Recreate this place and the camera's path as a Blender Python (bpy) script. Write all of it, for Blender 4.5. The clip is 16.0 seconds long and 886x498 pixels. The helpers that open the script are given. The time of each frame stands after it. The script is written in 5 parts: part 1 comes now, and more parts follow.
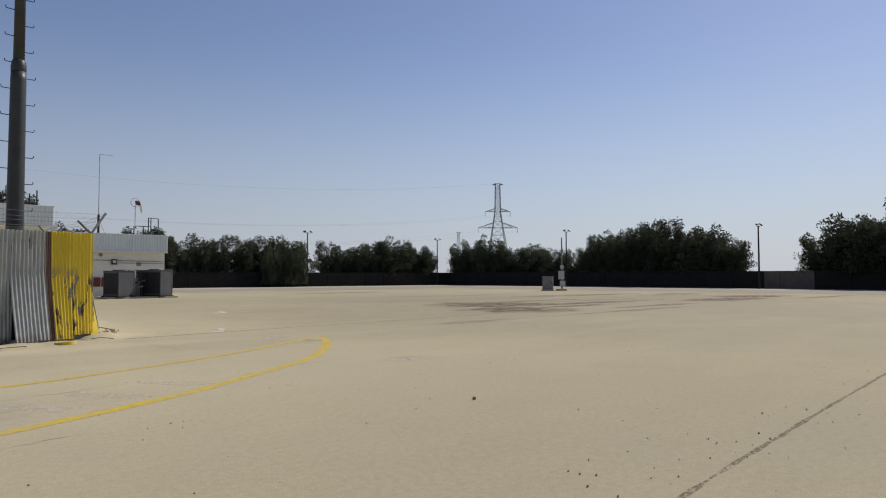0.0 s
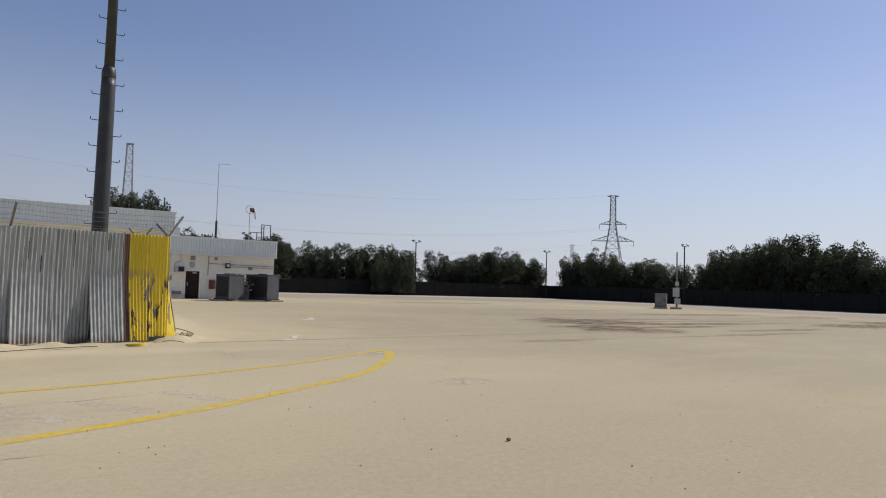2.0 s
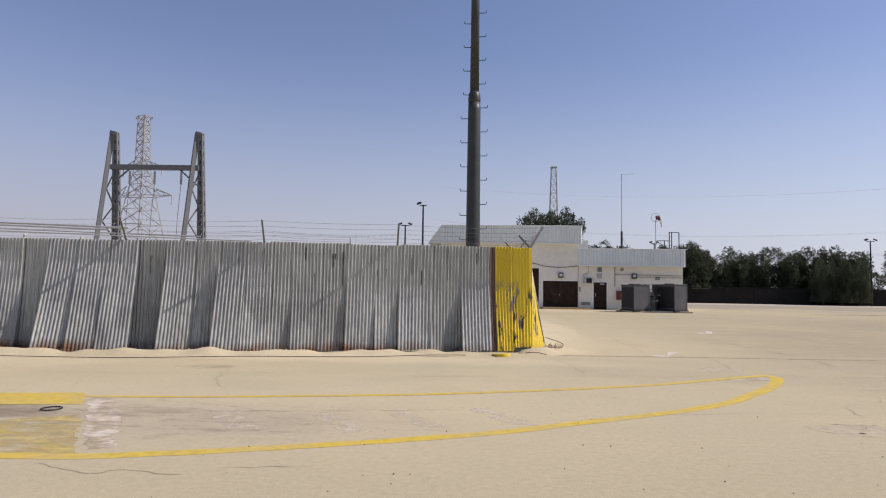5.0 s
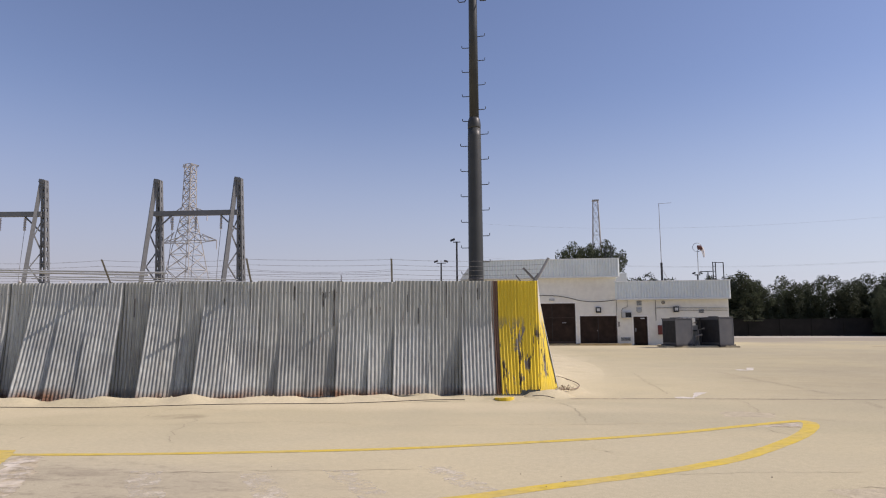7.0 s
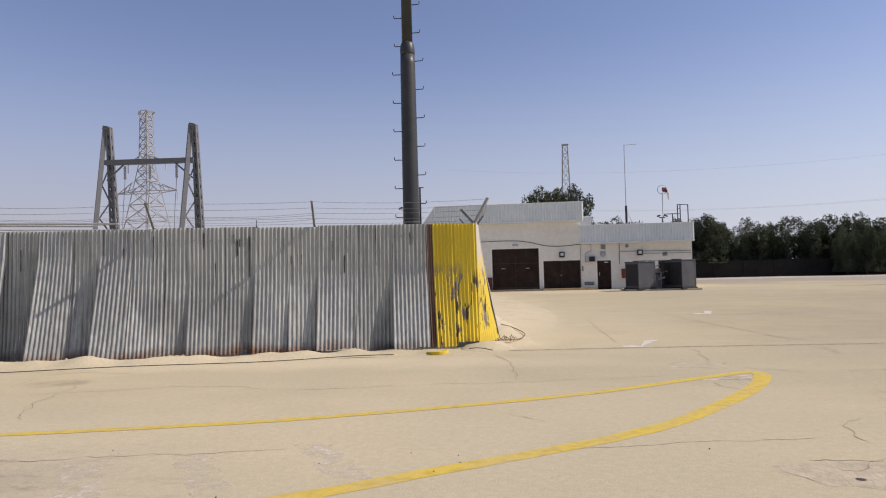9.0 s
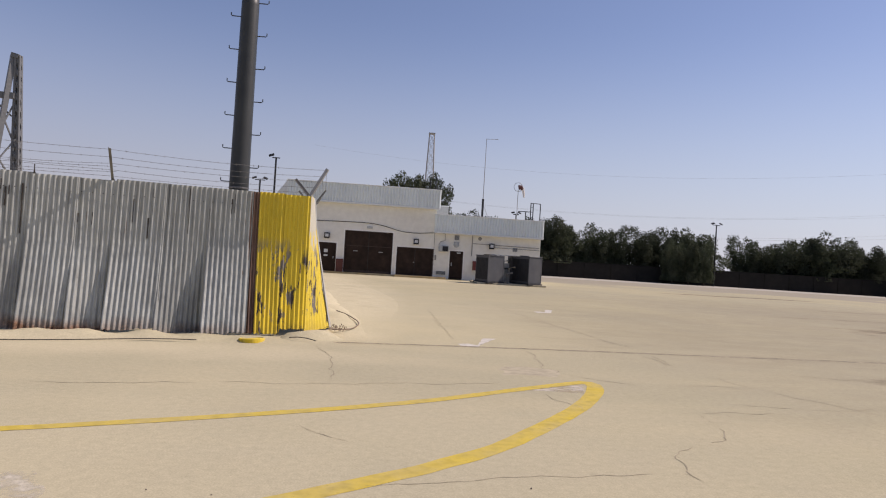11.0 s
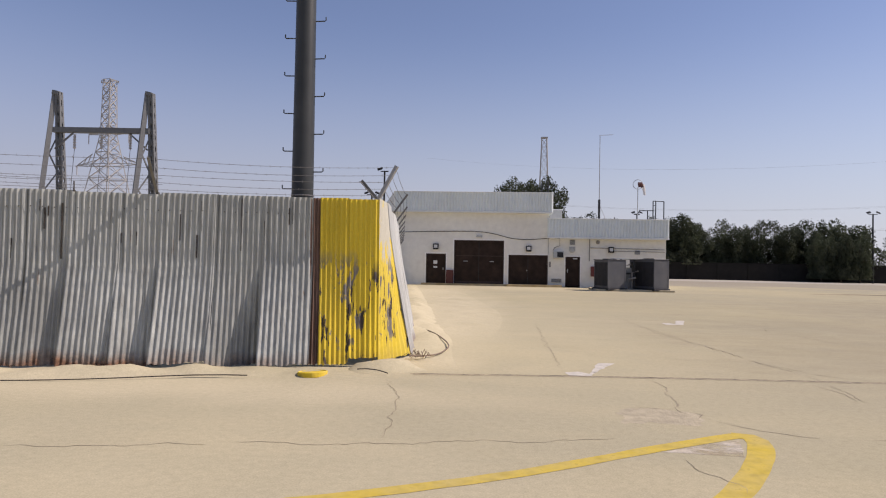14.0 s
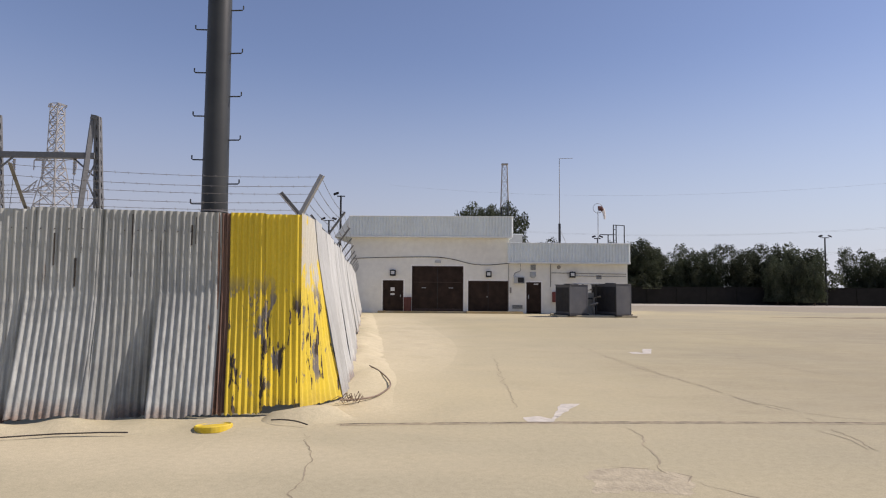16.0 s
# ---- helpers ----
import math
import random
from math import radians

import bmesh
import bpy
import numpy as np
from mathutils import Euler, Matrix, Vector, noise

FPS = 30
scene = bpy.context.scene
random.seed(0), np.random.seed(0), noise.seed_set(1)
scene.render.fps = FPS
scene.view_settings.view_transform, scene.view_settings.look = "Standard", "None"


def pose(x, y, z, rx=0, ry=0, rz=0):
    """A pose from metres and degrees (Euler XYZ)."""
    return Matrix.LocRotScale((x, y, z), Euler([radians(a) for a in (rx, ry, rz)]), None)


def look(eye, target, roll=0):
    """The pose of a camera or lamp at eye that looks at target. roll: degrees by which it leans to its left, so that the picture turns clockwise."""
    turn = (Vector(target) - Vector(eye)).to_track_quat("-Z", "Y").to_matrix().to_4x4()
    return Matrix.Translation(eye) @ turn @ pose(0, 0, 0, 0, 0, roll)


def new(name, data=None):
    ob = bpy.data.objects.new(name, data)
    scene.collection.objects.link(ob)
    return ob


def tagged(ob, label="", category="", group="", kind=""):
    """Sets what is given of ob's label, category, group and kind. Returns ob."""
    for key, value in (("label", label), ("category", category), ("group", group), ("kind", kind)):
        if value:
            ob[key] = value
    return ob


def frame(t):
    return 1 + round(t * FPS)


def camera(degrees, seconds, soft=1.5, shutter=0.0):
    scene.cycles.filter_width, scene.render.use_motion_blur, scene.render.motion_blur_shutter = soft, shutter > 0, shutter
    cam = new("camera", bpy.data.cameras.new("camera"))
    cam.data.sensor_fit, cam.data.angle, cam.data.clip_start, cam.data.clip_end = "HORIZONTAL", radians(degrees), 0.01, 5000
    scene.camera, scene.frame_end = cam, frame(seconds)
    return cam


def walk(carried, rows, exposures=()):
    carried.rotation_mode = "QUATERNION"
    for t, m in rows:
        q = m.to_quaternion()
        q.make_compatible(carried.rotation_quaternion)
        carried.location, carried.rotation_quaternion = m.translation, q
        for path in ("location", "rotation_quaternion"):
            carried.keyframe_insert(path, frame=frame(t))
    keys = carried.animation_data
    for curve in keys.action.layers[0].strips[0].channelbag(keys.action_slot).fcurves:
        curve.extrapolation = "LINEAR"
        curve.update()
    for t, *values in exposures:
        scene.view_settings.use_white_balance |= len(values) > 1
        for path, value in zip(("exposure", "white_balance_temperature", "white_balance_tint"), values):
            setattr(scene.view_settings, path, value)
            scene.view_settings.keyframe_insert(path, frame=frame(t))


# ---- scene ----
cam = camera(69.1, 16.0, 1.1)
PATH = [
    (0, (-4.59, -17.618, 1.505), (-3.239, -16.145, 1.585), -0.1),
    (0.5, (-4.173, -17.438, 1.515), (-2.861, -15.935, 1.659), -0.7),
    (1, (-3.833, -17.446, 1.504), (-2.554, -15.919, 1.685), -0.9),
    (1.5, (-3.513, -17.397, 1.537), (-2.476, -15.688, 1.602), 0.6),
    (2, (-3.139, -17.242, 1.548), (-2.067, -15.557, 1.658), 1.7),
    (2.5, (-2.823, -17.153, 1.506), (-1.891, -15.388, 1.64), -1.1),
    (3, (-2.566, -17.033, 1.534), (-2.031, -15.107, 1.571), 0.6),
    (3.5, (-2.305, -16.874, 1.544), (-1.91, -14.915, 1.623), 3.0),
    (4, (-1.993, -16.647, 1.546), (-1.741, -14.67, 1.705), -0.2),
    (4.5, (-1.673, -16.458, 1.55), (-1.744, -14.463, 1.664), 1.2),
    (6.8, (-0.534, -15.243, 1.574), (-0.773, -13.267, 1.765), -0.0),
    (7, (-0.417, -15.119, 1.563), (-0.701, -13.153, 1.794), -0.4),
    (7.5, (-0.17, -14.777, 1.57), (-0.595, -12.831, 1.746), 1.6),
    (8, (-0.057, -14.47, 1.57), (-0.403, -12.506, 1.722), 2.3),
    (8.2, (0.017, -14.309, 1.564), (-0.276, -12.335, 1.685), 1.0),
    (10.3, (0.575, -12.836, 1.553), (0.453, -10.839, 1.558), -1.2),
    (10.5, (0.627, -12.735, 1.545), (0.576, -10.736, 1.498), 0.2),
    (11, (0.662, -12.378, 1.578), (0.894, -10.392, 1.6), 3.5),
    (11.5, (0.795, -12.087, 1.557), (1.109, -10.112, 1.595), 0.6),
    (12, (0.955, -11.66, 1.59), (1.191, -9.675, 1.647), 1.4),
    (12.5, (1.024, -11.369, 1.585), (1.123, -9.372, 1.644), 0.8),
    (13, (1.071, -11.0, 1.583), (1.041, -9.002, 1.648), -1.3),
    (13.5, (1.188, -10.622, 1.591), (0.937, -8.638, 1.611), 2.0),
    (14, (1.226, -10.285, 1.603), (1.091, -8.29, 1.638), 1.0),
    (14.5, (1.337, -10.001, 1.589), (1.257, -8.003, 1.633), -2.2),
    (15, (1.401, -9.557, 1.606), (1.269, -7.563, 1.679), -0.1),
    (15.5, (1.402, -9.197, 1.607), (1.386, -7.205, 1.792), -2.1),
    (16, (1.482, -8.81, 1.587), (1.462, -6.814, 1.707), 0.4),
]
EXPOSURES = [(0, -0.10, 6550, 14), (1.5, -0.11, 6550, 15), (2.0, 0.05, 6560, 16), (3.0, 0.09, 6590, 19), (3.5, 0.16, 6600, 20), (4.5, 0.25, 6600, 21), (7, 0.32, 6600, 21), (11, 0.20, 6700, 22), (12.5, 0.16, 6700, 22), (13.5, 0.22, 6700, 22), (16, 0.25, 6600, 20)]
walk(cam, [(t, look(eye, target, roll)) for t, eye, target, roll in PATH], EXPOSURES)

# ---- world, sun, exposure ----
SUN_DIR = Vector((0.71, 0.05, 0.70)).normalized()
HAZE_WEST, HAZE_EAST = (2.7, 2.75, 3.25), (4.6, 5.5, 6.35)
world = bpy.data.worlds.new("sky")
scene.world = world
world.use_nodes = True
wn = world.node_tree
wn.nodes.clear()
sky = wn.nodes.new("ShaderNodeTexSky")
sky.sky_type = "NISHITA"
sky.sun_disc = False
sky.sun_elevation = math.asin(SUN_DIR.z)
sky.sun_rotation = math.atan2(SUN_DIR.x, SUN_DIR.y)
sky.air_density, sky.dust_density, sky.ozone_density, sky.altitude = 1.1, 0.25, 7.0, 0
bgn = wn.nodes.new("ShaderNodeBackground")
bgn.inputs["Strength"].default_value = 0.105
won = wn.nodes.new("ShaderNodeOutputWorld")
haze = wn.nodes.new("ShaderNodeVectorMath")
haze.operation = "MULTIPLY"
haze.inputs[1].default_value = (1.25, 0.985, 0.885)
wn.links.new(sky.outputs[0], haze.inputs[0])
# dust haze low over the horizon, paler towards the sun's side
heading = wn.nodes.new("ShaderNodeTexCoord")
parts_ = wn.nodes.new("ShaderNodeSeparateXYZ")
wn.links.new(heading.outputs["Generated"], parts_.inputs[0])
depth = wn.nodes.new("ShaderNodeMapRange")
depth.interpolation_type = "SMOOTHSTEP"
for i_, v_ in ((1, -0.05), (2, 0.36), (3, 0.9), (4, 0.0)):
    depth.inputs[i_].default_value = v_
wn.links.new(parts_.outputs[2], depth.inputs[0])
sunward = wn.nodes.new("ShaderNodeMapRange")
for i_, v_ in ((1, -0.8), (2, 0.9), (3, 0.0), (4, 1.0)):
    sunward.inputs[i_].default_value = v_
wn.links.new(parts_.outputs[0], sunward.inputs[0])
dust = wn.nodes.new("ShaderNodeMix")
dust.data_type = "RGBA"
dust.inputs[6].default_value, dust.inputs[7].default_value = (*HAZE_WEST, 1), (*HAZE_EAST, 1)
wn.links.new(sunward.outputs[0], dust.inputs[0])
veil = wn.nodes.new("ShaderNodeMix")
veil.data_type = "RGBA"
wn.links.new(depth.outputs[0], veil.inputs[0])
wn.links.new(haze.outputs[0], veil.inputs[6])
wn.links.new(dust.outputs[2], veil.inputs[7])
wn.links.new(veil.outputs[2], bgn.inputs[0])
wn.links.new(bgn.outputs[0], won.inputs[0])
sun = new("sun", bpy.data.lights.new("sun", "SUN"))
sun.data.energy, sun.data.angle, sun.data.color = 3.7, radians(0.55), (1.0, 0.94, 0.84)
sun.matrix_world = look((0, 0, 60), Vector((0, 0, 60)) - SUN_DIR)

# ---- materials ----


def mat(name, color, rough=0.8, metal=0.0, vary=0.15, scale=4.0, bump=0.0, bump_scale=40.0, second=None, second_scale=1.0,
        second_amount=0.5, coords="Object", per_object=0.0, spec=0.3, sharp=0.12):
    """A surface with fine grain, a broader second colour in patches, and relief."""
    m = bpy.data.materials.new(name)
    m.use_nodes = True
    nt = m.node_tree
    b = nt.nodes["Principled BSDF"]
    b.inputs["Roughness"].default_value = rough
    b.inputs["Metallic"].default_value = metal
    b.inputs["Specular IOR Level"].default_value = spec
    tc = nt.nodes.new("ShaderNodeTexCoord")
    n1 = nt.nodes.new("ShaderNodeTexNoise")
    n1.inputs["Scale"].default_value, n1.inputs["Detail"].default_value = scale, 6
    nt.links.new(tc.outputs[coords], n1.inputs["Vector"])
    r1 = nt.nodes.new("ShaderNodeMapRange")
    r1.inputs[1].default_value, r1.inputs[2].default_value = 0.3, 0.7
    r1.inputs[3].default_value, r1.inputs[4].default_value = 1 - vary, 1 + vary
    nt.links.new(n1.outputs[0], r1.inputs[0])
    base = nt.nodes.new("ShaderNodeMix")
    base.data_type = "RGBA"
    base.inputs[6].default_value = (*color, 1)
    base.inputs[7].default_value = (*(second or color), 1)
    base.inputs[0].default_value = 0
    if second:
        n2 = nt.nodes.new("ShaderNodeTexNoise")
        n2.inputs["Scale"].default_value, n2.inputs["Detail"].default_value = second_scale, 8
        n2.inputs["Roughness"].default_value = 0.65
        nt.links.new(tc.outputs[coords], n2.inputs["Vector"])
        r2 = nt.nodes.new("ShaderNodeMapRange")
        edge = 0.5 + (0.5 - second_amount) * 0.5
        r2.inputs[1].default_value, r2.inputs[2].default_value = edge - sharp, edge + sharp
        nt.links.new(n2.outputs[0], r2.inputs[0])
        nt.links.new(r2.outputs[0], base.inputs[0])
    mul = nt.nodes.new("ShaderNodeVectorMath")
    mul.operation = "SCALE"
    nt.links.new(base.outputs[2], mul.inputs[0])
    last = r1.outputs[0]
    if per_object:
        oi = nt.nodes.new("ShaderNodeObjectInfo")
        r3 = nt.nodes.new("ShaderNodeMapRange")
        r3.inputs[3].default_value, r3.inputs[4].default_value = 1 - per_object, 1 + per_object
        nt.links.new(oi.outputs["Random"], r3.inputs[0])
        mm = nt.nodes.new("ShaderNodeMath")
        mm.operation = "MULTIPLY"
        nt.links.new(last, mm.inputs[0])
        nt.links.new(r3.outputs[0], mm.inputs[1])
        last = mm.outputs[0]
    nt.links.new(last, mul.inputs["Scale"])
    nt.links.new(mul.outputs[0], b.inputs["Base Color"])
    if bump:
        n3 = nt.nodes.new("ShaderNodeTexNoise")
        n3.inputs["Scale"].default_value, n3.inputs["Detail"].default_value = bump_scale, 5
        nt.links.new(tc.outputs[coords], n3.inputs["Vector"])
        bp = nt.nodes.new("ShaderNodeBump")
        bp.inputs["Strength"].default_value, bp.inputs["Distance"].default_value = bump, 0.02
        nt.links.new(n3.outputs[0], bp.inputs["Height"])
        nt.links.new(bp.outputs[0], b.inputs["Normal"])
    return m


class Graph:
    """Short hand for building a node graph."""

    def __init__(self, m):
        self.t = m.node_tree

    def node(self, kind, **k):
        n = self.t.nodes.new(kind)
        for a, v in k.items():
            if a == "op":
                n.operation = v
        return n

    def put(self, socket, v):
        if isinstance(v, bpy.types.NodeSocket):
            self.t.links.new(v, socket)
        else:
            socket.default_value = v

    def math(self, op, a, b=0.0):
        n = self.node("ShaderNodeMath", op=op)
        self.put(n.inputs[0], a)
        self.put(n.inputs[1], b)
        return n.outputs[0]

    def ramp(self, v, lo, hi, a=0.0, b=1.0):
        n = self.node("ShaderNodeMapRange")
        for i, q in enumerate((v, lo, hi, a, b)):
            self.put(n.inputs[i], q)
        return n.outputs[0]

    def noise(self, vec, scale, detail=5.0, rough=0.55, stretch=None):
        if stretch:
            s = self.node("ShaderNodeMapping")
            self.put(s.inputs[0], vec)
            s.inputs["Scale"].default_value = stretch
            vec = s.outputs[0]
        n = self.node("ShaderNodeTexNoise")
        self.put(n.inputs["Vector"], vec)
        n.inputs["Scale"].default_value, n.inputs["Detail"].default_value = scale, detail
        n.inputs["Roughness"].default_value = rough
        return n.outputs[0]

    def mix(self, f, a, b):
        n = self.node("ShaderNodeMix")
        n.data_type = "RGBA"
        self.put(n.inputs[0], f)
        self.put(n.inputs[6], (*a, 1) if isinstance(a, tuple) else a)
        self.put(n.inputs[7], (*b, 1) if isinstance(b, tuple) else b)
        return n.outputs[2]

    def scale(self, c, f):
        n = self.node("ShaderNodeVectorMath", op="SCALE")
        self.put(n.inputs[0], c)
        self.put(n.inputs["Scale"], f)
        return n.outputs[0]


def ground_material():
    """Sand-dusted pavement: tan sand film, greyer bare patches, dark oil-stained areas, a bare grey strip by the far wall."""
    m = bpy.data.materials.new("sandy_pavement")
    m.use_nodes = True
    g = Graph(m)
    b = m.node_tree.nodes["Principled BSDF"]
    b.inputs["Roughness"].default_value = 0.92
    b.inputs["Specular IOR Level"].default_value = 0.15
    geo = g.node("ShaderNodeNewGeometry")
    pos = geo.outputs["Position"]
    sep = g.node("ShaderNodeSeparateXYZ")
    g.put(sep.inputs[0], pos)
    x, y = sep.outputs[0], sep.outputs[1]
    broad = g.noise(pos, 0.12, 6)
    mid = g.noise(pos, 0.9, 6)
    fine = g.noise(pos, 14, 6, 0.7)
    grit = g.noise(pos, 70, 3, 0.7)
    streak = g.noise(pos, 0.7, 6, 0.6, (0.25, 1.0, 1.0))
    col = g.mix(g.ramp(broad, 0.38, 0.62), SAND, SAND_GREY)
    col = g.mix(g.ramp(streak, 0.45, 0.7, 0.0, 0.55), col, SAND_PALE)
    col = g.mix(g.ramp(mid, 0.5, 0.72, 0.0, 0.6), col, SAND_GREY)
    soft_edge = g.ramp(g.noise(pos, 0.5, 7, 0.6), 0.2, 0.8, -0.5, 0.5)
    pale = None
    for cx, cy, sx, sy, k in PALE:
        dx = g.math("DIVIDE", g.math("SUBTRACT", x, cx), sx)
        dy = g.math("DIVIDE", g.math("SUBTRACT", y, cy), sy)
        d = g.math("ADD", g.math("SQRT", g.math("ADD", g.math("MULTIPLY", dx, dx), g.math("MULTIPLY", dy, dy))), soft_edge)
        f = g.ramp(d, 1.5, 0.4, 0.0, k)
        pale = f if pale is None else g.math("MAXIMUM", pale, f)
    col = g.mix(pale, col, (0.55, 0.483, 0.325))
    dull = None
    for cx, cy, sx, sy, k in DULL:
        dx = g.math("DIVIDE", g.math("SUBTRACT", x, cx), sx)
        dy = g.math("DIVIDE", g.math("SUBTRACT", y, cy), sy)
        f = g.ramp(g.math("ADD", g.math("SQRT", g.math("ADD", g.math("MULTIPLY", dx, dx), g.math("MULTIPLY", dy, dy))), soft_edge), 1.4, 0.3, 0.0, k)
        dull = f if dull is None else g.math("MAXIMUM", dull, f)
    col = g.mix(dull, col, (0.352, 0.310, 0.213))
    # dark stains: centre, half sizes, strength
    warp = g.noise(pos, 0.8, 8, 0.7, (0.55, 1.0, 1.0))
    warp = g.ramp(warp, 0.2, 0.8, -0.75, 0.75)
    dark = None
    for cx, cy, sx, sy, k in STAINS:
        dx = g.math("DIVIDE", g.math("SUBTRACT", x, cx), sx)
        dy = g.math("DIVIDE", g.math("SUBTRACT", y, cy), sy)
        d = g.math("ADD", g.math("SQRT", g.math("ADD", g.math("MULTIPLY", dx, dx), g.math("MULTIPLY", dy, dy))), warp)
        f = g.ramp(d, 1.15, 0.55, 0.0, k)
        dark = f if dark is None else g.math("MAXIMUM", dark, f)
    dark = g.math("MULTIPLY", dark, g.ramp(g.noise(pos, 2.2, 6, 0.7, (0.5, 1.0, 1.0)), 0.38, 0.56, 0.3, 1.0))
    col = g.mix(dark, col, (0.115, 0.078, 0.048))
    # worn, pitted concrete with grime round the old hatch
    dx = g.math("DIVIDE", g.math("SUBTRACT", x, -5.3), 3.0)
    dy = g.math("DIVIDE", g.math("SUBTRACT", y, -9.0), 1.25)
    worn = g.ramp(g.math("ADD", g.math("SQRT", g.math("ADD", g.math("MULTIPLY", dx, dx), g.math("MULTIPLY", dy, dy))), g.math("MULTIPLY", warp, 0.5)), 1.15, 0.55)
    pits = g.noise(pos, 5.0, 9, 0.75, (0.45, 1.0, 1.0))
    specks = g.noise(pos, 26, 5, 0.75)
    col = g.mix(g.math("MULTIPLY", worn, 0.5), col, (0.405, 0.36, 0.265))
    col = g.mix(g.math("MULTIPLY", worn, g.ramp(pits, 0.52, 0.66, 0.0, 0.55)), col, (0.17, 0.14, 0.105))
    col = g.mix(g.math("MULTIPLY", worn, g.ramp(specks, 0.58, 0.7, 0.0, 0.6)), col, (0.52, 0.45, 0.33))
    # bare grey strip before the far walls
    strip = g.math("MAXIMUM", g.ramp(g.math("ADD", y, g.ramp(broad, 0.3, 0.7, -6, 6)), 41, 46), g.ramp(g.math("ADD", x, g.ramp(broad, 0.3, 0.7, -5, 5)), 50, 57))
    col = g.mix(g.math("MULTIPLY", strip, 0.75), col, (0.31, 0.275, 0.215))
    road = g.math("MAXIMUM", g.ramp(g.math("ADD", y, g.ramp(mid, 0.3, 0.7, -2, 2)), 64, 66), g.ramp(g.math("ADD", x, g.ramp(mid, 0.3, 0.7, -2, 2)), 70, 72))
    col = g.mix(g.math("MULTIPLY", road, 0.85), col, (0.46, 0.425, 0.355))
    shade = g.math("MULTIPLY", g.ramp(fine, 0.25, 0.75, 0.89, 1.11), g.ramp(grit, 0.3, 0.7, 0.86, 1.14))
    g.put(b.inputs["Base Color"], g.scale(col, shade))
    bp = g.node("ShaderNodeBump")
    bp.inputs["Strength"].default_value, bp.inputs["Distance"].default_value = 0.2, 0.012
    g.put(bp.inputs["Height"], g.math("ADD", fine, g.math("MULTIPLY", grit, 0.6)))
    g.put(b.inputs["Normal"], bp.outputs[0])
    return m


SAND, SAND_GREY, SAND_PALE = (0.445, 0.389, 0.238), (0.385, 0.346, 0.229), (0.505, 0.435, 0.27)
PALE = ((-0.2, 9, 1.9, 11, 0.9), (-1.6, 22, 2.0, 10, 0.8), (0.2, -0.3, 1.0, 1.1, 0.9), (-5, -2.6, 6, 1.0, 0.9), (-15, -4.0, 8, 1.2, 0.9), (3, 30, 9, 3.5, 0.5), (-6, -4.4, 9, 2.2, 0.35), (-3, -8.5, 9, 4.5, 0.5), (2, 3, 4, 9, 0.3))
DULL = ((1, -14, 9, 5, 0.5), (8.5, 0, 4, 6, 0.5), (26, 2, 17, 26, 0.8), (14, -12, 9, 7, 0.5), (8, 16, 3.5, 12, 0.3))
STAINS = ((16.6, 1.0, 2.6, 2.4, 1.0), (19.3, 4.8, 3.4, 3.0, 1.0), (40, 12.2, 6, 0.9, 0.8), (48, 9.5, 2.2, 2.0, 0.7), (25, -1.5, 4, 0.5, 0.8), (16.8, -0.4, 2.6, 1.3, 0.7), (36, 0.2, 5, 1.8, 1.0), (44, 2.0, 5, 2.2, 1.0), (24, 2.4, 6, 0.8, 0.9), (20.5, 1.0, 4, 0.5, 0.9),
          (36, 12, 8, 1.6, 0.6), (44, 8.4, 6, 1.2, 0.6), (25.5, 31.5, 4, 0.9, 0.9), (31, 32.3, 4.5, 0.8, 0.9),
          (-7.2, -8.95, 1.6, 0.4, 1.0), (-6.2, -8.9, 0.9, 0.35, 0.8), (-5.6, -8.6, 0.8, 0.25, 0.6), (-6.6, -4.5, 0.5, 0.35, 0.4), (-4.2, -9.0, 1.0, 0.7, 0.25), (10.5, -3.0, 2.2, 0.35, 0.5), (23, 6.4, 7, 0.55, 0.7), (27, 4.6, 6, 0.4, 0.6), (20, -3, 5, 0.35, 0.6), (48, -2, 8, 0.6, 0.7), (29, 2.6, 6, 0.4, 0.6), (22, 11, 6, 0.6, 0.4), (30, 18, 8, 0.7, 0.45), (12, 4, 8, 8, 0.14), (22, 14, 12, 9, 0.16), (40, 4, 14, 8, 0.2), (9, -6, 4, 4, 0.08))


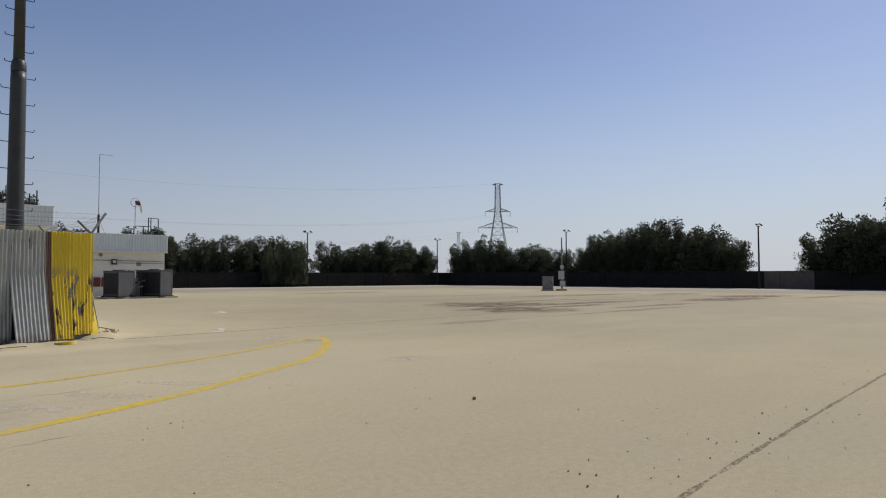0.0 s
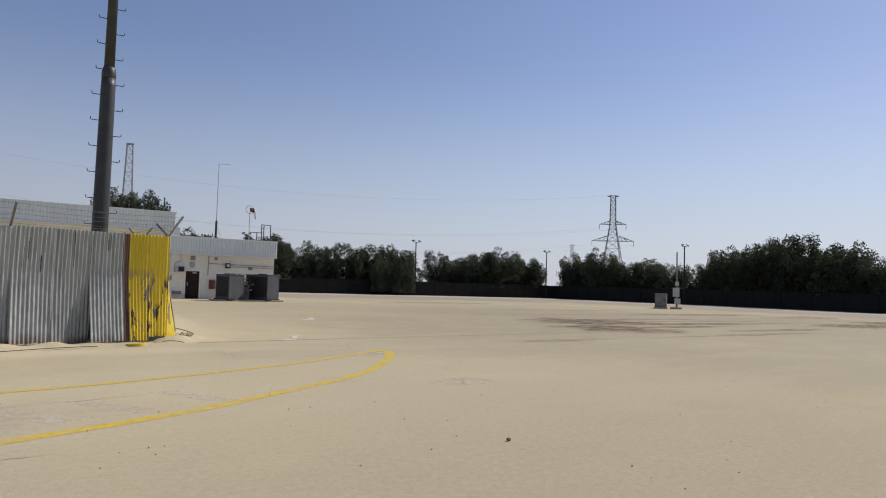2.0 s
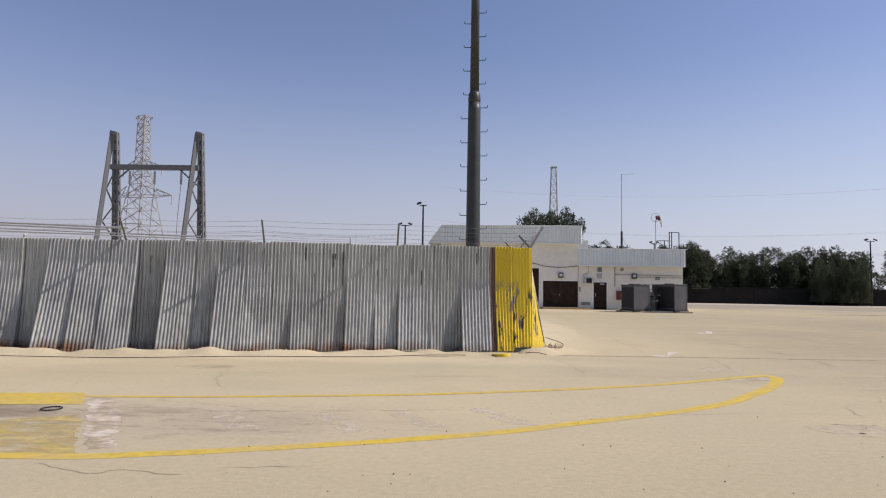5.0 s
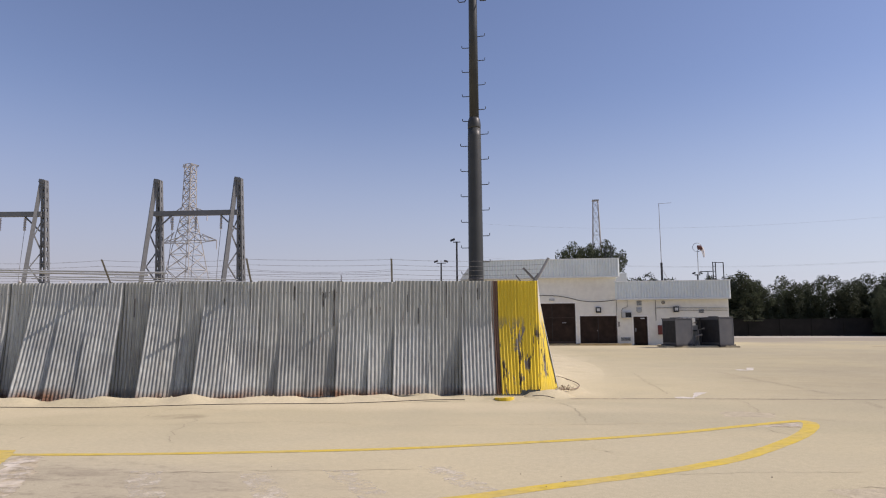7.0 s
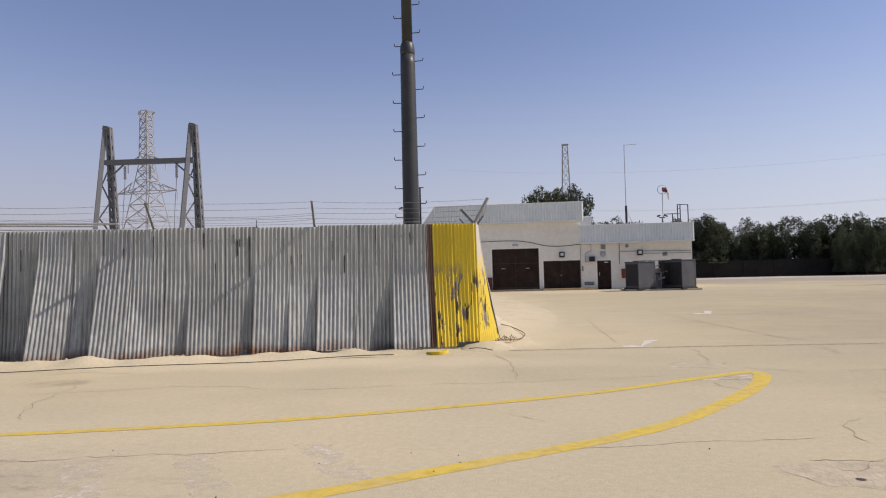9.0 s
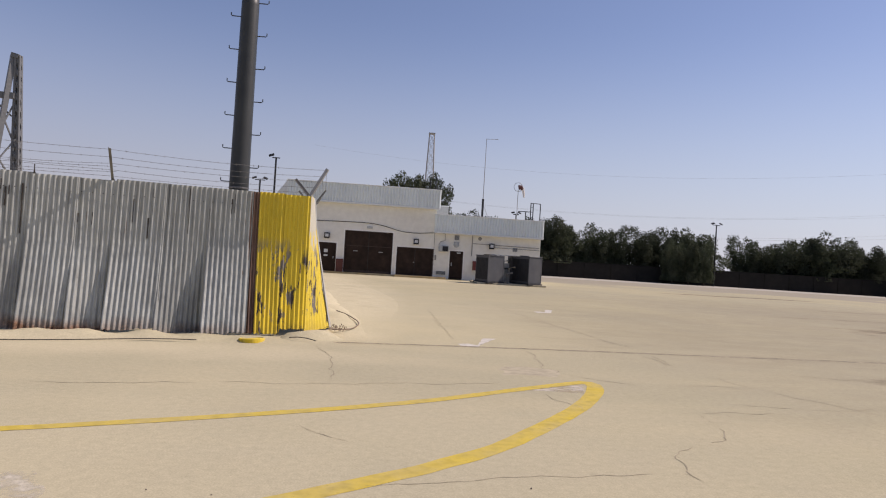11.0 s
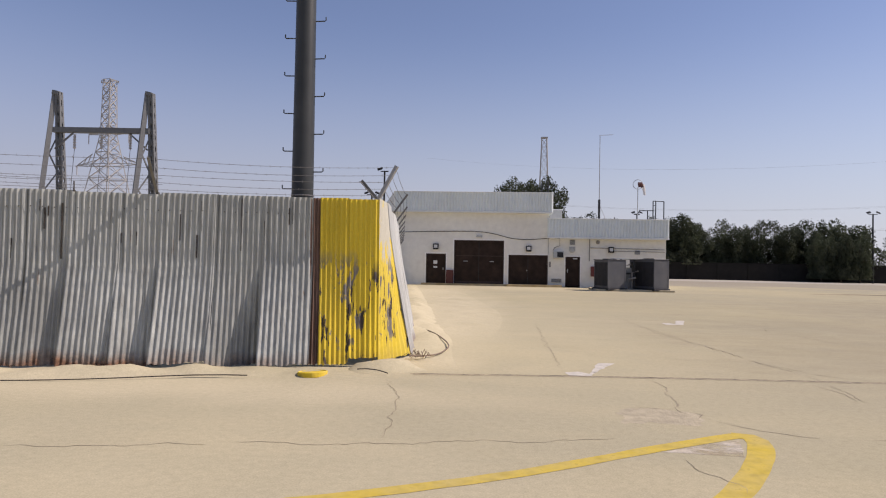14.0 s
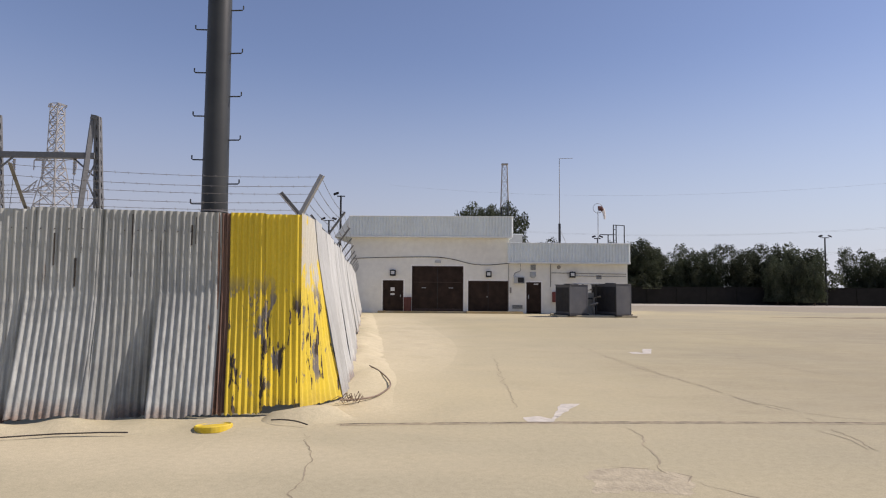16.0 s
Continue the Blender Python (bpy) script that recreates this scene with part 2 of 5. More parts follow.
def sheet_material(name, base, dirty, rust_amount, metal, peel=0.0, worn=False):
    """Weathered corrugated sheet: streaks down the ribs, rust from the bottom and at laps; peel shows bare metal through paint."""
    m = bpy.data.materials.new(name)
    m.use_nodes = True
    g = Graph(m)
    b = m.node_tree.nodes["Principled BSDF"]
    b.inputs["Roughness"].default_value = 0.5
    b.inputs["Metallic"].default_value = metal
    tc = g.node("ShaderNodeTexCoord")
    pos = tc.outputs["Object"]
    geo = g.node("ShaderNodeNewGeometry")
    gp = geo.outputs["Position"]
    sep = g.node("ShaderNodeSeparateXYZ")
    g.put(sep.inputs[0], gp)
    z = sep.outputs[2]
    oi = g.node("ShaderNodeObjectInfo")
    streak = g.noise(gp, 6, 5, 0.6, (3.0, 3.0, 0.22))
    blot = g.noise(gp, 1.3, 6, 0.6)
    fine = g.noise(gp, 22, 5, 0.7)
    col = g.mix(g.ramp(streak, 0.35, 0.72, 0.0, 0.75), base, dirty)
    if not peel:
        grime = g.math("MULTIPLY", g.ramp(g.noise(gp, 0.8, 6, 0.6, (1.0, 1.0, 0.7)), 0.46, 0.6), g.ramp(g.math("ADD", z, g.ramp(blot, 0.3, 0.7, -0.3, 0.3)), 1.7, 1.0))
        col = g.mix(g.math("MULTIPLY", grime, 0.6), col, dirty)
    if worn:
        bare = g.ramp(g.math("ADD", z, g.ramp(g.noise(gp, 3.0, 8, 0.65, (1.5, 1.5, 0.6)), 0.25, 0.75, -1.0, 1.0)), 1.75, 1.95)
        col = g.mix(bare, col, g.mix(streak, (0.62, 0.60, 0.50), (0.54, 0.50, 0.38)))
    if peel:
        patch = g.noise(gp, 2.8, 8, 0.62, (2.0, 2.0, 0.6))
        hit = g.math("MULTIPLY", g.ramp(patch, 0.575, 0.6), g.math("MULTIPLY", g.ramp(z, 1.75, 1.4), g.ramp(z, 0.15, 0.45)))
        col = g.mix(g.math("MULTIPLY", hit, peel), col, (0.20, 0.18, 0.165))
        deep = g.noise(gp, 3.4, 8, 0.6, (2.2, 2.2, 0.5))
        hit2 = g.math("MULTIPLY", g.ramp(deep, 0.575, 0.6), g.ramp(z, 1.6, 1.3))
        col = g.mix(hit2, col, (0.05, 0.035, 0.028))
    rust_z = g.math("ADD", z, g.ramp(blot, 0.25, 0.75, 0.12, -0.14))
    spread = g.math("ADD", g.noise(gp, 0.9, 4, 0.6, (1.0, 1.0, 0.2)), g.ramp(oi.outputs["Random"], 0, 1, -0.12, 0.12))
    rust = g.math("MAXIMUM", g.math("MULTIPLY", g.ramp(rust_z, 0.28, 0.10, 0.0, rust_amount), g.ramp(spread, 0.40, 0.54, 0.4, 1.0)), g.math("MULTIPLY", g.ramp(g.math("ADD", streak, g.ramp(blot, 0.3, 0.7, -0.12, 0.12)), 0.70, 0.78), 0.7 * rust_amount))
    col = g.mix(rust, col, g.mix(g.ramp(fine, 0.35, 0.6), (0.045, 0.022, 0.014), (0.22, 0.115, 0.065)))
    shade = g.math("MULTIPLY", g.ramp(oi.outputs["Random"], 0, 1, 0.86, 1.1), g.ramp(fine, 0.25, 0.75, 0.92, 1.08))
    g.put(b.inputs["Base Color"], g.scale(col, shade))
    g.put(b.inputs["Roughness"], g.math("ADD", g.math("MULTIPLY", rust, 0.3), g.ramp(blot, 0.3, 0.7, 0.42, 0.6)))
    g.put(b.inputs["Metallic"], g.math("MULTIPLY", g.math("SUBTRACT", 1.0, rust), metal))
    bp = g.node("ShaderNodeBump")
    bp.inputs["Strength"].default_value, bp.inputs["Distance"].default_value = 0.25, 0.01
    g.put(bp.inputs["Height"], g.math("ADD", fine, blot))
    g.put(b.inputs["Normal"], bp.outputs[0])
    return m


M_GROUND = ground_material()
M_ZINC = sheet_material("galvanised_sheet", (0.46, 0.475, 0.435), (0.18, 0.183, 0.168), 1.0, 0.2)
M_RUSTY = sheet_material("rusted_sheet", (0.22, 0.13, 0.09), (0.05, 0.022, 0.015), 1.0, 0.1)
M_ZINC_PALE = sheet_material("pale_side_sheet", (0.55, 0.56, 0.525), (0.40, 0.395, 0.355), 0.6, 0.1)
M_YELLOW = sheet_material("yellow_painted_sheet", (0.77, 0.565, 0.03), (0.60, 0.43, 0.02), 0.35, 0.0, peel=1.0)
M_YELLOW_WORN = sheet_material("worn_yellow_sheet", (0.80, 0.60, 0.04), (0.70, 0.54, 0.10), 0.3, 0.0, peel=1.0, worn=True)
M_LINE = mat("yellow_road_paint", (0.60, 0.435, 0.035), 0.85, vary=0.16, scale=9, second=(0.50, 0.39, 0.14), second_scale=1.6, second_amount=0.5, sharp=0.2)
M_LINE_FADED = mat("faded_yellow_paint", (0.54, 0.42, 0.12), 0.9, vary=0.15, scale=7, second=(0.44, 0.37, 0.22), second_scale=1.3, second_amount=0.45, sharp=0.15)
M_WHITE_PAINT = mat("white_road_paint", (0.62, 0.56, 0.46), 0.85, vary=0.14, scale=9, second=(0.44, 0.37, 0.25), second_scale=2.6, second_amount=0.55, sharp=0.08)

M_JOINT = mat("sand_filled_joint", (0.15, 0.125, 0.09), 0.95, vary=0.35, scale=9, second=(0.40, 0.335, 0.22), second_scale=3.0, second_amount=0.5)

M_JOINT_FILL = mat("joint_fill", (0.31, 0.265, 0.18), 0.95, vary=0.2, scale=7, second=(0.41, 0.345, 0.225), second_scale=2.0, second_amount=0.4)


def wear_off(m, scale, lo, hi, least, stretch=(1, 1, 1)):
    """Rubs paint away in patches, so that the pavement shows through."""
    g = Graph(m)
    b = m.node_tree.nodes["Principled BSDF"]
    geo = g.node("ShaderNodeNewGeometry")
    n = g.noise(geo.outputs["Position"], scale, 9, 0.72, stretch)
    g.put(b.inputs["Alpha"], g.ramp(n, lo, hi, 1.0, least))


M_ARROW_PAINT = mat("arrow_paint", (0.56, 0.52, 0.44), 0.85, vary=0.14, scale=9)
wear_off(M_ARROW_PAINT, 5.0, 0.56, 0.68, 0.2)
M_GHOST_PAINT = mat("ghost_white_paint", (0.62, 0.56, 0.435), 0.85, vary=0.14, scale=9)
wear_off(M_GHOST_PAINT, 5.0, 0.34, 0.56, 0.0)
wear_off(M_WHITE_PAINT, 4.0, 0.46, 0.62, 0.1, (0.5, 1.0, 1.0))
wear_off(M_LINE_FADED, 3.0, 0.40, 0.62, 0.05, (0.5, 1.0, 1.0))
M_GRIT = mat("gritty_joint", (0.19, 0.155, 0.11), 0.95, vary=0.3, scale=20)
wear_off(M_GRIT, 17.0, 0.42, 0.56, 0.0)
wear_off(M_JOINT, 13.0, 0.5, 0.66, 0.1)
wear_off(M_LINE, 9.0, 0.56, 0.8, 0.4)
M_CRACK = mat("dark_crack", (0.33, 0.28, 0.19), 0.95, vary=0.3, scale=5)
M_BARE = mat("bare_concrete", (0.455, 0.395, 0.27), 0.92, vary=0.14, scale=8, bump=0.5, bump_scale=25, second=(0.41, 0.355, 0.245), second_scale=3)
M_WALL = mat("cream_painted_wall", (0.80, 0.775, 0.69), 0.85, vary=0.05, scale=3, bump=0.1, bump_scale=60, second=(0.755, 0.725, 0.64), second_scale=0.45, second_amount=0.4)
M_PARAPET = mat("white_ribbed_fascia", (0.74, 0.79, 0.775), 0.5, vary=0.03, scale=5, second=(0.68, 0.725, 0.71), second_scale=0.5)
M_SURROUND = mat("white_door_surround", (0.84, 0.82, 0.76), 0.8, vary=0.06, scale=6)
M_TRIM = mat("pale_metal_trim", (0.72, 0.74, 0.72), 0.5, vary=0.06, scale=5)
M_BROWN = mat("dark_brown_steel_door", (0.024, 0.014, 0.010), 0.6, vary=0.25, scale=3, second=(0.038, 0.023, 0.016), second_scale=1.2, spec=0.15)
M_FRAME = mat("brown_frame", (0.05, 0.03, 0.024), 0.5, vary=0.15)
M_RED = mat("red_painted_metal", (0.17, 0.048, 0.042), 0.5, vary=0.15)
M_RED_BROWN = mat("rust_red_cabinet_paint", (0.105, 0.035, 0.028), 0.6, vary=0.2)
M_DARK_GREY = mat("dark_grey_unit_paint", (0.095, 0.098, 0.107), 0.55, vary=0.1, scale=2, second=(0.11, 0.11, 0.112), second_scale=1.1)
M_GRILLE = mat("dark_grille", (0.03, 0.03, 0.033), 0.6, vary=0.2)
M_PALE_GREY = mat("pale_grey_cabinet", (0.42, 0.43, 0.42), 0.55, vary=0.08)
M_CABINET = mat("weathered_cabinet", (0.23, 0.23, 0.22), 0.65, vary=0.2, scale=2, second=(0.16, 0.15, 0.135), second_scale=1.5)
M_BLACK = mat("black_fitting", (0.025, 0.025, 0.027), 0.5, vary=0.2)
M_GLASS = mat("lamp_glass", (0.55, 0.56, 0.55), 0.15, vary=0.03, spec=0.6)
M_PAPER = mat("white_notice", (0.62, 0.62, 0.6), 0.7, vary=0.05)
M_PIPE = mat("grey_conduit", (0.27, 0.255, 0.23), 0.6, vary=0.1)
M_POLE = mat("dark_pole_paint", (0.024, 0.025, 0.026), 0.6, vary=0.1, scale=2, spec=0.2)
M_MAST = mat("grey_green_mast_paint", (0.036, 0.039, 0.038), 0.45, vary=0.1, scale=2, second=(0.05, 0.053, 0.05), second_scale=1.5, spec=0.35)
M_STEEL = mat("galvanised_steel", (0.33, 0.335, 0.34), 0.5, metal=0.3, vary=0.1)
M_POST = mat("weathered_steel_angle", (0.20, 0.195, 0.18), 0.55, metal=0.3, vary=0.2, scale=8)
M_WIRE = mat("barbed_wire_steel", (0.22, 0.21, 0.20), 0.55, metal=0.5, vary=0.2)
M_GANTRY = mat("grey_gantry_steel", (0.15, 0.155, 0.155), 0.55, vary=0.12)
# distance haze is mixed into this paler copy of the pylon steel
M_PYLON_HAZED = mat("haze_paled_lattice_steel", (0.36, 0.35, 0.33), 0.7, vary=0.1)
M_PYLON = mat("hazy_lattice_steel", (0.24, 0.25, 0.245), 0.6, vary=0.1)
M_CABLE = mat("dark_cable", (0.06, 0.05, 0.042), 0.7, vary=0.2)
M_HOSE = mat("dusty_hose", (0.22, 0.165, 0.12), 0.8, vary=0.25, scale=6)
# dark wall colour, taken near black by painted-in tree shade
M_YARD_WALL_SHADED = mat("tree_shaded_boundary_wall", (0.020, 0.018, 0.015), 0.95, vary=0.15, scale=1.5, second=(0.014, 0.013, 0.011), second_scale=0.35)
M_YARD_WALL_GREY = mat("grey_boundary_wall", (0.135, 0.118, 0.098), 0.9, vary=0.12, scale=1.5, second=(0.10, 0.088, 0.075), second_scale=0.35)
M_BARK = mat("grey_brown_bark", (0.11, 0.085, 0.065), 0.95, vary=0.3, scale=6, bump=0.5)
M_LEAF = mat("dusty_olive_leaves", (0.058, 0.071, 0.040), 0.8, vary=0.35, scale=0.8, per_object=0.22, second=(0.085, 0.095, 0.06), second_scale=0.5, second_amount=0.45, spec=0.2)


def let_light_through(m, amount):
    """Leaves pass some light on."""
    nt = m.node_tree
    b = nt.nodes["Principled BSDF"]
    out = nt.nodes["Material Output"]
    tr = nt.nodes.new("ShaderNodeBsdfTranslucent")
    mx = nt.nodes.new("ShaderNodeMixShader")
    mx.inputs[0].default_value = amount
    nt.links.new(b.inputs["Base Color"].links[0].from_socket, tr.inputs["Color"])
    nt.links.new(b.outputs[0], mx.inputs[1])
    nt.links.new(tr.outputs[0], mx.inputs[2])
    nt.links.new(mx.outputs[0], out.inputs["Surface"])


let_light_through(M_LEAF, 0.35)
M_KERB = mat("sandy_ochre_kerb", (0.50, 0.36, 0.17), 0.9, vary=0.2, scale=3, second=(0.42, 0.34, 0.22), second_scale=1.5)
M_STONE = mat("small_stone", (0.20, 0.165, 0.125), 0.9, vary=0.3)
M_SOCK = mat("faded_red_windsock", (0.09, 0.035, 0.03), 0.8, vary=0.1)
M_SOCK_WHITE = mat("white_windsock_cloth", (0.66, 0.62, 0.58), 0.8, vary=0.08)
M_INSULATOR = mat("porcelain", (0.42, 0.40, 0.38), 0.35, vary=0.1)

# ---- builders ----


def gz(x, y):
    """Height of the ground: level near the walk, falling gently towards the far walls."""
    r = math.hypot(x, y + 5)
    return -0.006 * min(max(0.0, r - 25), 95)


def to_mesh(name, bm, material):
    me = bpy.data.meshes.new(name)
    bm.to_mesh(me)
    bm.free()
    me.materials.append(material)
    return me


def part(name, bm, material, parent=None, label="", smooth=False):
    ob = new(name, to_mesh(name, bm, material) if isinstance(bm, bmesh.types.BMesh) else bm)
    if smooth:
        ob.data.shade_smooth()
    if parent:
        ob.parent = parent
    if label:
        tagged(ob, label)
    return ob


def thing(name, label, category, group="", kind="", at=None):
    e = new(name)
    if at is not None:
        e.matrix_basis = at
    return tagged(e, label, category, group, kind)


def box(bm, x0, y0, z0, x1, y1, z1, m=None):
    vs = [bm.verts.new((x, y, z)) for z in (z0, z1) for x, y in ((x0, y0), (x1, y0), (x1, y1), (x0, y1))]
    for f in ((3, 2, 1, 0), (4, 5, 6, 7), (0, 1, 5, 4), (1, 2, 6, 5), (2, 3, 7, 6), (3, 0, 4, 7)):
        bm.faces.new([vs[i] for i in f])
    if m is not None:
        bmesh.ops.transform(bm, matrix=m, verts=vs)
    return vs


def bevel(bm, w=0.01, seg=1):
    bmesh.ops.bevel(bm, geom=bm.edges[:], offset=w, segments=seg, affect="EDGES", profile=0.5)
    return bm


def new_box(x0, y0, z0, x1, y1, z1, w=0.0):
    bm = bmesh.new()
    box(bm, x0, y0, z0, x1, y1, z1)
    return bevel(bm, w) if w else bm


def tube(bm, pts, r, sides=6, r_end=None, caps=True):
    """A tube along points; its radius may taper."""
    pts = [Vector(p) for p in pts]
    rings = []
    for i, p in enumerate(pts):
        d = (pts[min(i + 1, len(pts) - 1)] - pts[max(i - 1, 0)]).normalized()
        a = d.cross(Vector((0, 0, 1)) if abs(d.z) < 0.9 else Vector((1, 0, 0))).normalized()
        b = d.cross(a)
        q = r if r_end is None else r + (r_end - r) * i / (len(pts) - 1)
        rings.append([bm.verts.new(p + q * (math.cos(2 * math.pi * k / sides) * a + math.sin(2 * math.pi * k / sides) * b)) for k in range(sides)])
    for u, v in zip(rings, rings[1:]):
        for k in range(sides):
            bm.faces.new((u[k], u[(k + 1) % sides], v[(k + 1) % sides], v[k]))
    if caps:
        bm.faces.new(rings[0][::-1])
        bm.faces.new(rings[-1])
    return bm


def new_tube(pts, r, sides=6, r_end=None):
    return tube(bmesh.new(), pts, r, sides, r_end)


def lathe(profile, sides=24):
    """A turned body from (radius, z) pairs."""
    bm = bmesh.new()
    rings = [[bm.verts.new((r * math.cos(2 * math.pi * k / sides), r * math.sin(2 * math.pi * k / sides), z)) for k in range(sides)] for r, z in profile]
    for u, v in zip(rings, rings[1:]):
        for k in range(sides):
            bm.faces.new((u[k], u[(k + 1) % sides], v[(k + 1) % sides], v[k]))
    bm.faces.new(rings[0][::-1])
    bm.faces.new(rings[-1])
    return bm


def smooth_line(points, step=0.25):
    """A curve through the points (Catmull-Rom), sampled evenly enough."""
    p = [Vector(q).to_3d() for q in points]
    p = [2 * p[0] - p[1]] + p + [2 * p[-1] - p[-2]]
    out = []
    for a, b, c, d in zip(p, p[1:], p[2:], p[3:]):
        n = max(1, int((c - b).length / step))
        for i in range(n):
            t = i / n
            out.append(0.5 * (2 * b + (c - a) * t + (2 * a - 5 * b + 4 * c - d) * t * t + (3 * b - a - 3 * c + d) * t ** 3))
    return out + [p[-2]]


def ribbon(points, width, lift, wobble=0.0, step=0.25, seed=0.0, taper=False):
    """A strip that lies on the ground along a line, with uneven edges."""
    bm = bmesh.new()
    pts = smooth_line(points, step)
    prev = None
    for i, p in enumerate(pts):
        d = pts[min(i + 1, len(pts) - 1)] - pts[max(i - 1, 0)]
        n = Vector((-d.y, d.x, 0)).normalized()
        w = width if isinstance(width, (int, float)) else width(i / max(1, len(pts) - 1))
        if taper:
            w *= 0.35 + 0.65 * math.sin(math.pi * min(1, max(0, i / (len(pts) - 1))))
        a = w / 2 * (1 + wobble * noise.noise(Vector((p.x * 3, p.y * 3, seed))))
        b = w / 2 * (1 + wobble * noise.noise(Vector((p.x * 3, p.y * 3, seed + 9))))
        z = gz(p.x, p.y) + lift
        pair = (bm.verts.new((p.x + n.x * a, p.y + n.y * a, z)), bm.verts.new((p.x - n.x * b, p.y - n.y * b, z)))
        if prev:
            bm.faces.new((prev[0], prev[1], pair[1], pair[0]))
        prev = pair
    return bm


def flat(points, lift):
    bm = bmesh.new()
    bm.faces.new([bm.verts.new((x, y, gz(x, y) + lift)) for x, y in points])
    bmesh.ops.recalc_face_normals(bm, faces=bm.faces[:])
    return bm


def ragged(points, lift, rough=0.035, step=0.05):
    """A painted shape with an uneven, scuffed outline."""
    out = []
    for (x0, y0), (x1, y1) in zip(points, points[1:] + points[:1]):
        n = max(1, int(math.hypot(x1 - x0, y1 - y0) / step))
        for i in range(n):
            x, y = x0 + (x1 - x0) * i / n, y0 + (y1 - y0) * i / n
            v = Vector((x * 5, y * 5, 2.0))
            out.append((x + rough * (noise.noise(v) + 0.6 * noise.noise(v * 3.1)), y + rough * (noise.noise(v + Vector((9, 0, 0))) + 0.6 * noise.noise(v * 3.1 + Vector((7, 0, 0))))))
    bm = bmesh.new()
    bm.faces.new([bm.verts.new((x, y, gz(x, y) + lift)) for x, y in out])
    bmesh.ops.triangulate(bm, faces=bm.faces[:])
    for f in bm.faces:
        if f.normal.z < 0:
            f.normal_flip()
    return bm


# ---- ground ----


def build_ground():
    bm = bmesh.new()
    radii = [0, 3, 6, 10, 15, 20, 25, 30, 38, 48, 60, 75, 90, 105, 120, 140, 200, 400, 900, 2000, 3800]
    n, rings = 72, []
    for r in radii[1:]:
        rings.append([bm.verts.new((r * math.cos(2 * math.pi * k / n), r * math.sin(2 * math.pi * k / n) - 5, -0.006 * min(max(0.0, r - 25), 95))) for k in range(n)])
    c = bm.verts.new((0, -5, 0))
    for k in range(n):
        bm.faces.new((c, rings[0][k], rings[0][(k + 1) % n]))
    for u, v in zip(rings, rings[1:]):
        for k in range(n):
            bm.faces.new((u[k], v[k], v[(k + 1) % n], u[(k + 1) % n]))
    tagged(part("ground", bm, M_GROUND), "sand-dusted concrete yard with faint cracks and dark stains", "ground", kind="structure")


build_ground()


def marking(name, bm, material, label, category="road marking"):
    return tagged(part(name, bm, material), label, category, kind="structure")


OUTER = [(-9.5, -11.0), (-7.5, -10.9), (-5.8, -10.75), (-4.83, -10.64), (-3.42, -10.17), (-2.2, -9.68), (-1.25, -9.22), (-0.38, -8.66), (0.77, -7.92), (1.41, -7.45), (1.98, -6.92), (2.81, -5.88), (3.22, -5.28), (3.52, -4.75)]
INNER = [(3.60, -4.03), (2.76, -4.54), (1.5, -5.36), (0.4, -5.92), (-0.8, -6.42), (-2.06, -6.88), (-3.1, -7.16), (-5.12, -7.58), (-6.85, -7.82), (-9.0, -8.0)]
marking("line_marking", ribbon(OUTER + [(3.70, -4.30), (3.71, -4.06), (3.56, -4.02)], lambda t: 0.19 + 0.08 * max(0, t - 0.7), 0.002, 0.16, 0.1), M_LINE, "curved yellow painted line on the sandy yard")
marking("line_marking", ribbon(INNER, lambda t: 0.16 - 0.04 * t, 0.003, 0.16, 0.1, seed=4), M_LINE, "thin yellow painted line on the sandy yard")
marking("band_marking", ragged([(-7.03, -7.55), (-6.5, -8.36), (-7.45, -8.52), (-9.5, -8.9), (-9.5, -8.0)], 0.004, 0.03), M_LINE, "broad yellow painted band on the yard")
marking("hatch_marking", ragged([(-6.15, -8.95), (-5.75, -9.55), (-5.1, -10.62), (-9.0, -10.9), (-9.0, -9.3), (-7.2, -8.9), (-6.9, -9.4)], 0.0015, 0.08), M_LINE_FADED, "faded yellow hatch stripe on worn concrete")
marking("stripe_marking", ragged([(-6.78, -7.84), (-6.43, -7.79), (-5.9, -8.55), (-5.42, -9.3), (-5.25, -9.75), (-4.9, -10.3), (-5.08, -10.5), (-5.72, -9.53), (-6.3, -8.6)], 0.0022, 0.07), M_WHITE_PAINT, "scuffed white painted stripe on worn concrete")
for cx_, cy_ in ((-4.82, -8.5), (-3.6, -8.45), (-2.76, -8.2), (-1.75, -7.9)):
    marking("stripe_marking", ragged([(cx_, cy_), (cx_ + 0.32, cy_ + 0.06), (cx_ + 0.98, cy_ - 0.95), (cx_ + 0.7, cy_ - 1.05)], 0.0016, 0.06), M_GHOST_PAINT, "nearly worn-off white painted stripe on concrete")
marking("stripe_marking", ragged([(3.58, -4.2), (3.15, -4.38), (2.75, -4.66), (3.4, -4.72)], 0.0015), M_WHITE_PAINT, "pale painted triangle inside the yellow line's tip")
marking("arrow_marking", ragged([(2.40, -0.78), (2.60, -0.70), (2.74, -0.86), (3.02, 0.16), (3.30, 0.20), (2.84, -0.72), (2.74, -1.02), (2.42, -1.04)], 0.003, 0.02), M_ARROW_PAINT, "worn white painted arrow on the yard")
marking("arrow_marking", ragged([(5.98, 7.5), (6.2, 7.6), (6.3, 7.35), (6.62, 8.43), (6.86, 8.43), (6.45, 7.2), (6.0, 7.1)], 0.003, 0.03), M_ARROW_PAINT, "worn white painted arrow far across the yard")
JOINT = [(-0.02, -1.39), (0.4, -1.28), (2.2, -1.12), (4.5, -1.0), (6.5, -0.95), (10, -0.85), (16, -0.7)]
